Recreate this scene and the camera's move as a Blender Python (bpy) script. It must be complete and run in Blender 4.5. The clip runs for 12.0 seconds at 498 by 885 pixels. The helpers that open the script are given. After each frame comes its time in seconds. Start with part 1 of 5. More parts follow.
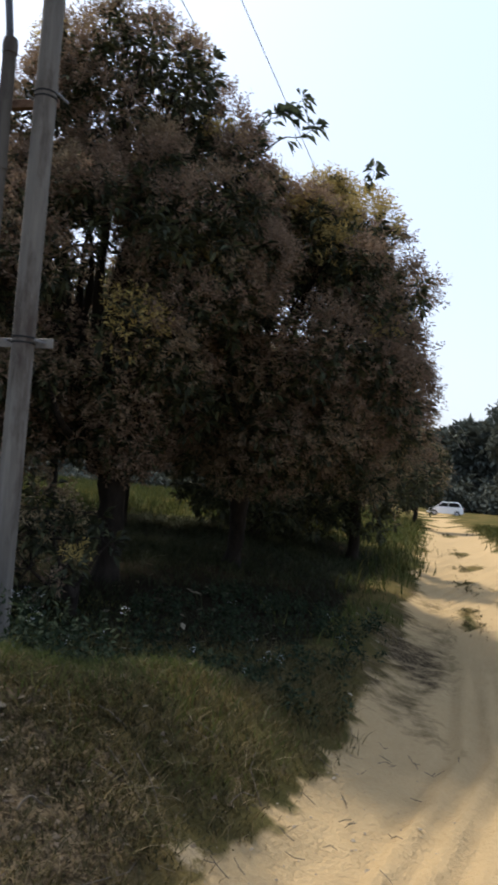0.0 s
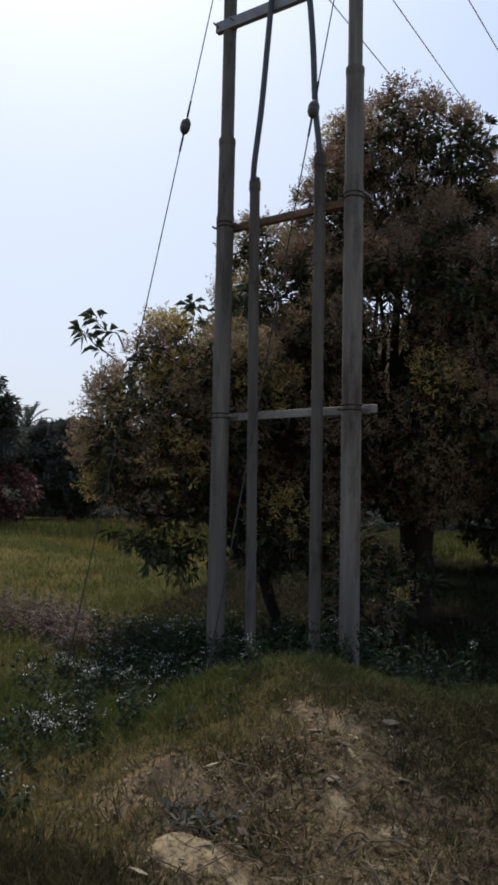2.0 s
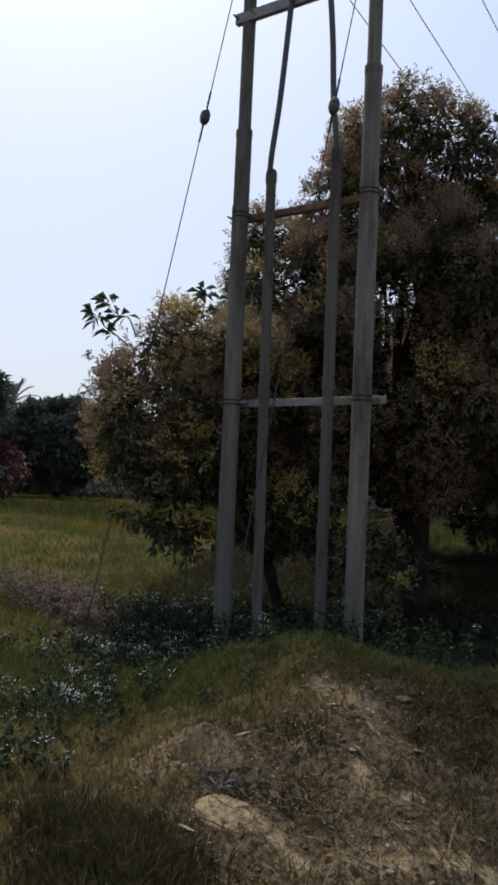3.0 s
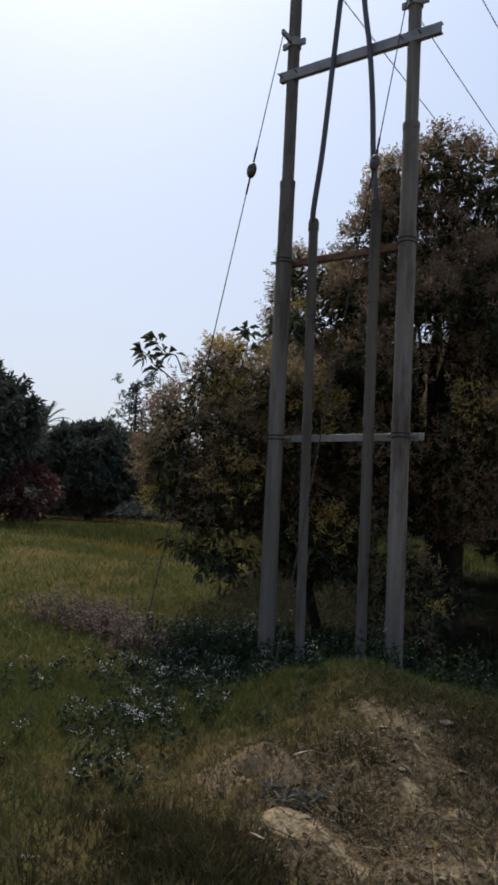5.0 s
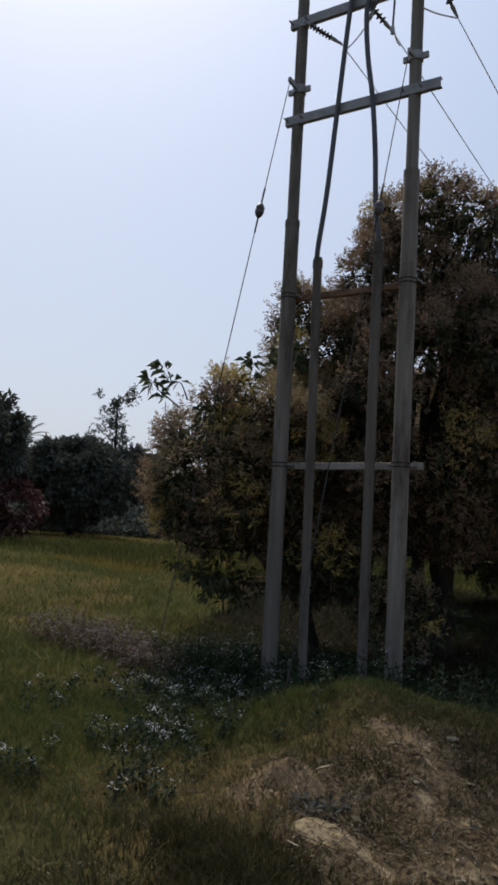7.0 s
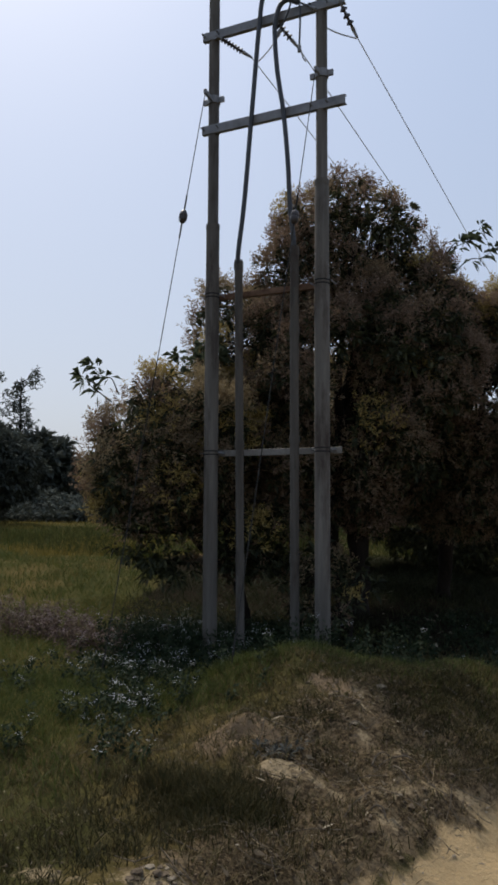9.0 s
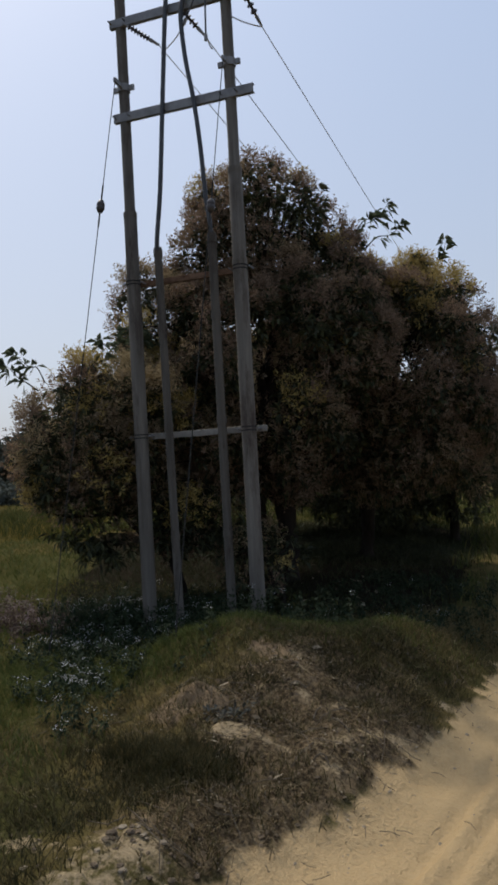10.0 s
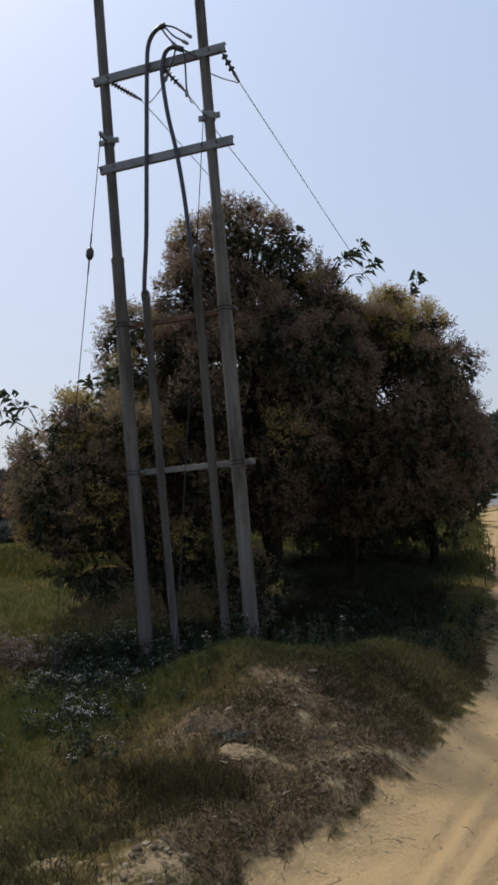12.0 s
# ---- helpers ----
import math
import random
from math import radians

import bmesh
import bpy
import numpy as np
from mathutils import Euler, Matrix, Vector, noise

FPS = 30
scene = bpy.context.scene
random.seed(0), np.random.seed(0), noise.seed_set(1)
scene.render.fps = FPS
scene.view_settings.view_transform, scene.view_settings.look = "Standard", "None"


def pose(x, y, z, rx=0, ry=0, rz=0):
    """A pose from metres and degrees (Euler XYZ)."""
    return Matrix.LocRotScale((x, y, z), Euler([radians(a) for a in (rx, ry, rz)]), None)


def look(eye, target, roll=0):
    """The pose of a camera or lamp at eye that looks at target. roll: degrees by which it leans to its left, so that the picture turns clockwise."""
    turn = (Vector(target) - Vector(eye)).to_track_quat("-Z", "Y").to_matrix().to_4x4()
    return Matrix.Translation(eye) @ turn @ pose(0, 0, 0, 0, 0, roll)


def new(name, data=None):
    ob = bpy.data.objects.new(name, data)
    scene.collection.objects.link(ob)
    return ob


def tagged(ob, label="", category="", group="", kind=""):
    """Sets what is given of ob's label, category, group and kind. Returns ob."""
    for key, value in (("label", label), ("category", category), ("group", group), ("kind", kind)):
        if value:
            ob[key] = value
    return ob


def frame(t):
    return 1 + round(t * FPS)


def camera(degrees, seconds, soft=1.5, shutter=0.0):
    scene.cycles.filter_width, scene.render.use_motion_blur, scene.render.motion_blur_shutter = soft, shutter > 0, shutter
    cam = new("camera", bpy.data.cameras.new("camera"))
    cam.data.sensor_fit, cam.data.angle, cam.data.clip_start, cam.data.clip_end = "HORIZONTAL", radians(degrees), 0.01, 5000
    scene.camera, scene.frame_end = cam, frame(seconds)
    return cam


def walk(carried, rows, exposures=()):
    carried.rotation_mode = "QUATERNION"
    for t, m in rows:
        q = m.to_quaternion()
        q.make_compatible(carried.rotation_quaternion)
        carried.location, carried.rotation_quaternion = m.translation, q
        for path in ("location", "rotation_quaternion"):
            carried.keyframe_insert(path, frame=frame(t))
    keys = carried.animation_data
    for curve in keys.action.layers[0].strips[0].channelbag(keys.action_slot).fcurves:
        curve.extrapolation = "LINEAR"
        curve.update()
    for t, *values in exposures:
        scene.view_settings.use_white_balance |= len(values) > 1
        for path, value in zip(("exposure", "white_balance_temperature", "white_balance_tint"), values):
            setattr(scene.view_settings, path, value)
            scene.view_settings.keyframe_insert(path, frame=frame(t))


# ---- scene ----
cam = camera(35.1, 12.0, soft=3.1, shutter=0.12)
PATH = [
    (0, (-0.695, -1.391, 1.478), (-1.596, 0.392, 1.569), 4.4),
    (0.5, (-0.777, -1.59, 1.409), (-1.935, 0.03, 1.593), 6.3),
    (1, (-0.726, -1.808, 1.422), (-1.978, -0.257, 1.586), 1.9),
    (1.5, (-0.786, -1.985, 1.48), (-2.179, -0.573, 1.733), 3.7),
    (2, (-0.747, -2.178, 1.47), (-2.163, -0.776, 1.647), 1.2),
    (2.5, (-0.768, -2.321, 1.463), (-2.184, -0.915, 1.598), 4.2),
    (2.7, (-0.789, -2.397, 1.471), (-2.167, -0.954, 1.599), 2.2),
    (4.3, (-0.694, -2.735, 1.49), (-2.129, -1.353, 1.672), 6.2),
    (4.5, (-0.687, -2.787, 1.493), (-2.128, -1.406, 1.625), 4.6),
    (5, (-0.64, -2.886, 1.559), (-2.067, -1.497, 1.742), 2.9),
    (5.5, (-0.57, -2.971, 1.542), (-1.996, -1.583, 1.74), 1.3),
    (6, (-0.52, -3.053, 1.545), (-1.978, -1.705, 1.788), -0.0),
    (6.5, (-0.575, -3.185, 1.574), (-1.963, -1.755, 1.748), 1.0),
    (7, (-0.607, -3.324, 1.629), (-1.989, -1.896, 1.852), 3.3),
    (7.5, (-0.548, -3.478, 1.605), (-1.832, -1.951, 1.747), 0.9),
    (7.7, (-0.519, -3.522, 1.613), (-1.807, -2.002, 1.79), 2.0),
    (9.3, (-0.361, -4.113, 1.72), (-1.5, -2.479, 1.897), -0.7),
    (9.5, (-0.335, -4.185, 1.722), (-1.408, -2.513, 1.952), -0.6),
    (10, (-0.273, -4.321, 1.806), (-1.308, -2.612, 1.888), -3.2),
    (10.5, (-0.216, -4.407, 1.864), (-1.241, -2.69, 1.841), -1.3),
    (11, (-0.167, -4.459, 1.883), (-1.179, -2.739, 2.013), -2.0),
    (11.5, (-0.176, -4.521, 1.88), (-1.173, -2.795, 2.037), -6.1),
    (12, (-0.232, -4.678, 1.833), (-1.205, -2.937, 1.987), -4.9),
]
EXPOSURES = [(0, 0.85), (0.5, 0.72), (1.0, 0.8), (1.5, 0.68), (2.0, 0.3), (2.5, 0.32), (5.0, 0.24), (5.5, 0.15), (9.5, 0.05), (12, 0.16)]
walk(cam, [(t, look(eye, target, roll)) for t, eye, target, roll in PATH], EXPOSURES)

# ---- world and sun: hazy noon sky, high sun behind the trees ----
SUN_EL, SUN_AZ = 56.0, 296.0
world = bpy.data.worlds.new("world")
scene.world = world
world.use_nodes = True
wn, wl = world.node_tree.nodes, world.node_tree.links
wn.clear()
sky = wn.new("ShaderNodeTexSky")
sky.sky_type, sky.sun_disc = "NISHITA", False
sky.sun_elevation, sky.sun_rotation = radians(SUN_EL), radians(SUN_AZ)
sky.air_density, sky.dust_density, sky.ozone_density = 1.0, 4.0, 1.0
haze = wn.new("ShaderNodeMix")
haze.data_type = "RGBA"
haze.inputs[0].default_value = 0.6
coord, split = wn.new("ShaderNodeTexCoord"), wn.new("ShaderNodeSeparateXYZ")
wl.new(coord.outputs["Generated"], split.inputs[0])
height = wn.new("ShaderNodeValToRGB")
height.color_ramp.elements[0].position, height.color_ramp.elements[0].color = 0.0, (6.0 / 9.5, 6.6 / 9.5, 7.7 / 9.5, 1)
height.color_ramp.elements[1].position, height.color_ramp.elements[1].color = 0.55, (5.2 / 9.5, 6.6 / 9.5, 9.2 / 9.5, 1)
wl.new(split.outputs["Z"], height.inputs[0])
lift = wn.new("ShaderNodeVectorMath")
lift.operation = "SCALE"
lift.inputs["Scale"].default_value = 9.5
wl.new(height.outputs[0], lift.inputs[0])
wl.new(lift.outputs[0], haze.inputs[7])
bg, wout = wn.new("ShaderNodeBackground"), wn.new("ShaderNodeOutputWorld")
bg.inputs["Strength"].default_value = 0.1
wl.new(sky.outputs[0], haze.inputs[6])
wl.new(haze.outputs[2], bg.inputs[0])
wl.new(bg.outputs[0], wout.inputs[0])
sun = new("sun", bpy.data.lights.new("sun", "SUN"))
sun.data.energy, sun.data.angle, sun.data.color = 3.2, radians(4.0), (1.0, 0.93, 0.82)
_el, _az = radians(SUN_EL), radians(SUN_AZ)
SUN_DIR = Vector((math.sin(_az) * math.cos(_el), math.cos(_az) * math.cos(_el), math.sin(_el)))
sun.matrix_basis = look(SUN_DIR * 50, (0, 0, 0))

# ---- materials ----


def base_material(name, roughness=0.8, metallic=0.0):
    m = bpy.data.materials.new(name)
    m.use_nodes = True
    nt = m.node_tree
    p = nt.nodes["Principled BSDF"]
    if roughness > 0.85:
        p.inputs["Specular IOR Level"].default_value = 0.12
    p.inputs["Roughness"].default_value, p.inputs["Metallic"].default_value = roughness, metallic
    return m, nt, p


def ramp_node(nt, fac, stops):
    r = nt.nodes.new("ShaderNodeValToRGB")
    while len(r.color_ramp.elements) < len(stops):
        r.color_ramp.elements.new(0.5)
    for e, (at, c) in zip(r.color_ramp.elements, stops):
        e.position, e.color = at, (*c, 1)
    nt.links.new(fac, r.inputs[0])
    return r.outputs[0]


def noise_node(nt, scale, detail=4.0, rough=0.6, stretch=None, obj=True):
    n = nt.nodes.new("ShaderNodeTexNoise")
    n.inputs["Scale"].default_value, n.inputs["Detail"].default_value, n.inputs["Roughness"].default_value = scale, detail, rough
    tc = nt.nodes.new("ShaderNodeTexCoord")
    src = tc.outputs["Object"]
    if stretch:
        mp = nt.nodes.new("ShaderNodeMapping")
        mp.inputs["Scale"].default_value = stretch
        nt.links.new(src, mp.inputs[0])
        src = mp.outputs[0]
    nt.links.new(src, n.inputs["Vector"])
    return n.outputs["Fac"]


def mix_rgb(nt, fac, a, b, mode="MIX"):
    n = nt.nodes.new("ShaderNodeMix")
    n.data_type, n.blend_type = "RGBA", mode
    for sock, v in ((n.inputs[0], fac), (n.inputs[6], a), (n.inputs[7], b)):
        if isinstance(v, (int, float)):
            sock.default_value = v
        elif isinstance(v, tuple):
            sock.default_value = (*v, 1)
        else:
            nt.links.new(v, sock)
    return n.outputs[2]


def bump(nt, p, height, strength, distance):
    b = nt.nodes.new("ShaderNodeBump")
    b.inputs["Strength"].default_value, b.inputs["Distance"].default_value = strength, distance
    nt.links.new(height, b.inputs["Height"])
    nt.links.new(b.outputs[0], p.inputs["Normal"])


def attribute(nt, name):
    a = nt.nodes.new("ShaderNodeAttribute")
    a.attribute_name = name
    return a.outputs["Fac"]


def island_random(nt):
    return nt.nodes.new("ShaderNodeNewGeometry").outputs["Random Per Island"]


def leaf_material(name, stops, roughness=0.5, through_light=0.38):
    m, nt, p = base_material(name, roughness)
    c = ramp_node(nt, island_random(nt), stops)
    big = noise_node(nt, 1.3, 2)
    c = mix_rgb(nt, big, mix_rgb(nt, 0.5, c, (0.55, 0.55, 0.55), "MULTIPLY"), c)
    nt.links.new(c, p.inputs["Base Color"])
    p.inputs["Specular IOR Level"].default_value = 0.18 if roughness < 0.55 else 0.1
    if through_light:
        t = nt.nodes.new("ShaderNodeBsdfTranslucent")
        nt.links.new(c, t.inputs[0])
        mx = nt.nodes.new("ShaderNodeMixShader")
        mx.inputs[0].default_value = through_light
        nt.links.new(p.outputs[0], mx.inputs[1])
        nt.links.new(t.outputs[0], mx.inputs[2])
        nt.links.new(mx.outputs[0], nt.nodes["Material Output"].inputs[0])
    return m


def blossom_material():
    """Flower spikes: olive brown to straw, some clumps golden ('tone' above 0.5)."""
    m, nt, p = base_material("mango_blossom", 0.9)
    p.inputs["Specular IOR Level"].default_value = 0.1
    rnd, tone = island_random(nt), attribute(nt, "tone")
    brown = ramp_node(nt, rnd, [(0.0, (0.135, 0.092, 0.064)), (0.6, (0.19, 0.132, 0.09)), (1.0, (0.26, 0.186, 0.13))])
    straw = ramp_node(nt, rnd, [(0.0, (0.2, 0.155, 0.088)), (0.6, (0.265, 0.208, 0.118)), (1.0, (0.34, 0.275, 0.16))])
    gold = ramp_node(nt, rnd, [(0.0, (0.27, 0.2, 0.065)), (0.6, (0.36, 0.27, 0.088)), (1.0, (0.44, 0.34, 0.12))])
    c = mix_rgb(nt, ramp_node(nt, tone, [(0.3, (0, 0, 0)), (0.6, (1, 1, 1))]), brown, straw)
    c = mix_rgb(nt, ramp_node(nt, tone, [(0.74, (0, 0, 0)), (0.86, (1, 1, 1))]), c, gold)
    nt.links.new(c, p.inputs["Base Color"])
    t = nt.nodes.new("ShaderNodeBsdfTranslucent")
    nt.links.new(c, t.inputs[0])
    mx = nt.nodes.new("ShaderNodeMixShader")
    mx.inputs[0].default_value = 0.4
    nt.links.new(p.outputs[0], mx.inputs[1])
    nt.links.new(t.outputs[0], mx.inputs[2])
    nt.links.new(mx.outputs[0], nt.nodes["Material Output"].inputs[0])
    return m


def plain_material(name, dark, light, scale, roughness=0.8, metallic=0.0, stretch=None, bump_d=0.0, bump_scale=60):
    m, nt, p = base_material(name, roughness, metallic)
    c = ramp_node(nt, noise_node(nt, scale, 5, 0.65, stretch), [(0.3, dark), (0.7, light)])
    nt.links.new(c, p.inputs["Base Color"])
    if bump_d:
        bump(nt, p, noise_node(nt, bump_scale, 4, 0.6, stretch), 0.6, bump_d)
    return m


def soil_material():
    m, nt, p = base_material("soil", 0.95)
    p.inputs["Specular IOR Level"].default_value = 0.0
    fine, mid, wide = noise_node(nt, 38, 5, 0.7), noise_node(nt, 6, 5, 0.65), noise_node(nt, 0.7, 3)
    sand = mix_rgb(nt, fine, (0.33, 0.235, 0.125), (0.455, 0.34, 0.19))
    sand = mix_rgb(nt, mid, mix_rgb(nt, 0.5, sand, (0.72, 0.66, 0.58), "MULTIPLY"), sand)
    pale = mix_rgb(nt, fine, (0.16, 0.12, 0.07), (0.37, 0.29, 0.18))
    litter = mix_rgb(nt, ramp_node(nt, fine, [(0.44, (0, 0, 0)), (0.58, (1, 1, 1))]), (0.034, 0.025, 0.016), (0.13, 0.096, 0.056))
    litter = mix_rgb(nt, ramp_node(nt, mid, [(0.5, (0, 0, 0)), (0.68, (1, 1, 1))]), litter, (0.185, 0.138, 0.084))
    turf = mix_rgb(nt, mid, (0.036, 0.038, 0.014), (0.076, 0.07, 0.026))
    turf = mix_rgb(nt, ramp_node(nt, wide, [(0.42, (0, 0, 0)), (0.62, (1, 1, 1))]), turf, (0.105, 0.078, 0.032))

    def edge(name, soft=0.5, breakup=None):
        a = nt.nodes.new("ShaderNodeMath")
        a.operation = "MULTIPLY_ADD"
        a.inputs[1].default_value, a.inputs[2].default_value = soft, -soft / 2
        nt.links.new(breakup or mid, a.inputs[0])
        b = nt.nodes.new("ShaderNodeMath")
        b.operation = "ADD"
        nt.links.new(a.outputs[0], b.inputs[0])
        nt.links.new(attribute(nt, name), b.inputs[1])
        return ramp_node(nt, b.outputs[0], [(0.38, (0, 0, 0)), (0.62, (1, 1, 1))])

    # near-black soil colour that stands in for the shade under the trees
    tree_shade = mix_rgb(nt, fine, (0.008, 0.007, 0.005), (0.028, 0.022, 0.015))
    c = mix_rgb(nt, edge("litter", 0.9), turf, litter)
    c = mix_rgb(nt, edge("tree_shade", 0.7), c, tree_shade)
    c = mix_rgb(nt, edge("bare", 1.5, noise_node(nt, 15, 5, 0.75)), c, pale)
    loose = mix_rgb(nt, fine, (0.1, 0.07, 0.042), (0.27, 0.195, 0.122))
    c = mix_rgb(nt, edge("loose", 0.9, noise_node(nt, 22, 5, 0.75)), c, loose)
    c = mix_rgb(nt, edge("sand", 0.6), c, sand)
    nt.links.new(c, p.inputs["Base Color"])
    both = nt.nodes.new("ShaderNodeMath")
    both.operation = "ADD"
    nt.links.new(fine, both.inputs[0])
    nt.links.new(noise_node(nt, 13, 4, 0.7), both.inputs[1])
    bump(nt, p, both.outputs[0], 0.9, 0.024)
    return m


SOIL = soil_material()
LEAF = leaf_material("mango_leaf", [(0.0, (0.03, 0.034, 0.022)), (0.55, (0.055, 0.062, 0.036)), (0.85, (0.085, 0.092, 0.045)), (1.0, (0.12, 0.12, 0.06))], 0.58, 0.3)
BLOSSOM = blossom_material()
# lighter mango leaf for the shoots: their backlit look put into the colour
SHOOT_LEAF = leaf_material("backlit_shoot_leaf", [(0.0, (0.05, 0.065, 0.04)), (0.6, (0.08, 0.1, 0.06)), (1.0, (0.12, 0.14, 0.085))], 0.5, 0.45)
# distant foliage: air haze put into a paler, greyer leaf colour
HAZED_LEAF = leaf_material("hazed_far_leaf", [(0.0, (0.06, 0.07, 0.06)), (0.7, (0.09, 0.1, 0.085)), (1.0, (0.125, 0.135, 0.105))], 0.85, 0.15)
RED_LEAF = leaf_material("red_leaf", [(0.0, (0.05, 0.022, 0.024)), (0.7, (0.10, 0.042, 0.044)), (1.0, (0.16, 0.08, 0.07))], 0.6, 0.2)
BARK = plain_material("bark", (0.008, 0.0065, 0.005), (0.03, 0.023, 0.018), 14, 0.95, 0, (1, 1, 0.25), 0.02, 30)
GRASS = leaf_material("grass_blade", [(0.0, (0.048, 0.046, 0.018)), (0.6, (0.1, 0.083, 0.034)), (1.0, (0.195, 0.145, 0.07))], 0.7, 0.3)
GREEN_GRASS = leaf_material("green_blade", [(0.0, (0.042, 0.056, 0.015)), (0.7, (0.082, 0.1, 0.025)), (1.0, (0.135, 0.132, 0.044))], 0.7, 0.3)
# blades coloured darker to carry the shade under the trees
SHADE_TINTED_GRASS = leaf_material("shade_tinted_blade", [(0.0, (0.02, 0.024, 0.012)), (0.7, (0.036, 0.042, 0.018)), (1.0, (0.06, 0.06, 0.03))], 0.8, 0.25)
CROP = leaf_material("field_blade", [(0.0, (0.046, 0.066, 0.016)), (0.6, (0.088, 0.102, 0.026)), (1.0, (0.165, 0.138, 0.042))], 0.7, 0.3)
WILD = leaf_material("wild_blade", [(0.0, (0.03, 0.042, 0.011)), (0.6, (0.06, 0.07, 0.018)), (1.0, (0.12, 0.1, 0.03))], 0.8, 0.25)
LAWN = leaf_material("lawn_blade", [(0.0, (0.06, 0.07, 0.018)), (0.6, (0.118, 0.124, 0.034)), (1.0, (0.21, 0.165, 0.06))], 0.8, 0.35)
CLUMP = leaf_material("clump_blade", [(0.0, (0.026, 0.026, 0.01)), (0.6, (0.05, 0.045, 0.018)), (1.0, (0.105, 0.08, 0.036))], 0.8, 0.25)
RIPE = leaf_material("ripe_blade", [(0.0, (0.09, 0.08, 0.018)), (0.6, (0.17, 0.135, 0.03)), (1.0, (0.27, 0.19, 0.05))], 0.8, 0.3)
STRAW = leaf_material("dry_blade", [(0.0, (0.05, 0.036, 0.02)), (0.6, (0.11, 0.082, 0.046)), (1.0, (0.24, 0.19, 0.115))], 0.9, 0.1)
DEAD_LEAF = leaf_material("dead_leaf", [(0.0, (0.06, 0.047, 0.031)), (0.6, (0.15, 0.12, 0.082)), (1.0, (0.34, 0.285, 0.205))], 0.9, 0.1)
WEED = leaf_material("weed_leaf", [(0.0, (0.014, 0.022, 0.012)), (0.7, (0.028, 0.042, 0.02)), (1.0, (0.05, 0.062, 0.03))], 0.75, 0.25)
DRY_WEED = leaf_material("dry_weed_leaf", [(0.0, (0.06, 0.042, 0.034)), (0.7, (0.12, 0.085, 0.068)), (1.0, (0.18, 0.14, 0.1))], 0.8, 0.25)
PETAL = leaf_material("white_floret", [(0.0, (0.36, 0.36, 0.37)), (1.0, (0.56, 0.56, 0.56))], 0.9, 0.25)
PETAL_MAUVE = leaf_material("mauve_floret", [(0.0, (0.20, 0.15, 0.16)), (1.0, (0.36, 0.29, 0.30))], 0.9, 0.2)


def pole_material(name, k):
    m, nt, p = base_material(name, 0.9, 0.0)
    p.inputs["Specular IOR Level"].default_value = 0.2
    streak = noise_node(nt, 9, 6, 0.7, (1, 1, 0.06))
    patch = noise_node(nt, 4.0, 6, 0.75, (1, 1, 0.22))
    c = ramp_node(nt, streak, [(0.3, (0.105 * k, 0.093 * k, 0.08 * k)), (0.55, (0.19 * k, 0.171 * k, 0.148 * k)), (0.75, (0.29 * k, 0.264 * k, 0.23 * k))])
    c = mix_rgb(nt, ramp_node(nt, patch, [(0.5, (0, 0, 0)), (0.66, (1, 1, 1))]), c, (0.075 * k, 0.058 * k, 0.048 * k))
    nt.links.new(c, p.inputs["Base Color"])
    bump(nt, p, streak, 0.5, 0.01)
    return m


POLE, PALE_POLE = pole_material("weathered_pole", 0.62), pole_material("pale_weathered_pole", 0.74)
STEEL = plain_material("painted_steel", (0.12, 0.12, 0.125), (0.24, 0.24, 0.245), 7, 0.6, 0.2, None, 0.004)
RUST = plain_material("rusty_steel", (0.07, 0.04, 0.026), (0.19, 0.12, 0.08), 12, 0.9, 0.0, None, 0.004)
PALE_BAR = plain_material("galvanised_bar", (0.12, 0.112, 0.1), (0.22, 0.205, 0.18), 16, 0.6, 0.1, None, 0.003)
DUCT = pole_material("conduit_pipe", 0.5)
RUBBER = plain_material("black_cable", (0.018, 0.02, 0.024), (0.045, 0.048, 0.055), 8, 0.55)
GLAZE = plain_material("brown_glaze", (0.018, 0.014, 0.013), (0.04, 0.03, 0.027), 20, 0.5)
WIRE = plain_material("aluminium_wire", (0.42, 0.42, 0.43), (0.55, 0.55, 0.57), 30, 0.6, 0.1)
STAY = plain_material("stay_wire_steel", (0.02, 0.02, 0.021), (0.05, 0.048, 0.046), 30, 0.9, 0.0)
CLOD = plain_material("dry_clod", (0.15, 0.12, 0.085), (0.27, 0.225, 0.165), 18, 0.95, 0, None, 0.02, 40)
LOOSE = plain_material("loose_soil", (0.11, 0.078, 0.048), (0.26, 0.19, 0.12), 22, 0.95, 0, None, 0.01, 60)
GREY_WEED = leaf_material("grey_weed_leaf", [(0.0, (0.05, 0.05, 0.042)), (0.7, (0.1, 0.1, 0.085)), (1.0, (0.16, 0.155, 0.13))], 0.8, 0.2)
DARK_CLOD = plain_material("dark_clod", (0.06, 0.045, 0.03), (0.15, 0.115, 0.08), 18, 0.95, 0, None, 0.02, 40)
STONE = plain_material("pale_stone", (0.11, 0.09, 0.065), (0.21, 0.175, 0.125), 14, 0.9, 0, None, 0.01, 50)
TWIG = plain_material("dry_twig", (0.05, 0.04, 0.03), (0.14, 0.115, 0.085), 20, 0.9)
CAR_PAINT = plain_material("white_car_paint", (0.70, 0.71, 0.72), (0.78, 0.78, 0.79), 3, 0.3)
CAR_GLASS = plain_material("dark_car_glass", (0.02, 0.022, 0.025), (0.03, 0.032, 0.036), 3, 0.08)
TYRE = plain_material("tyre_rubber", (0.015, 0.015, 0.015), (0.03, 0.03, 0.03), 10, 0.9)
RIM = plain_material("steel_rim", (0.30, 0.30, 0.31), (0.45, 0.45, 0.46), 10, 0.4, 0.5)
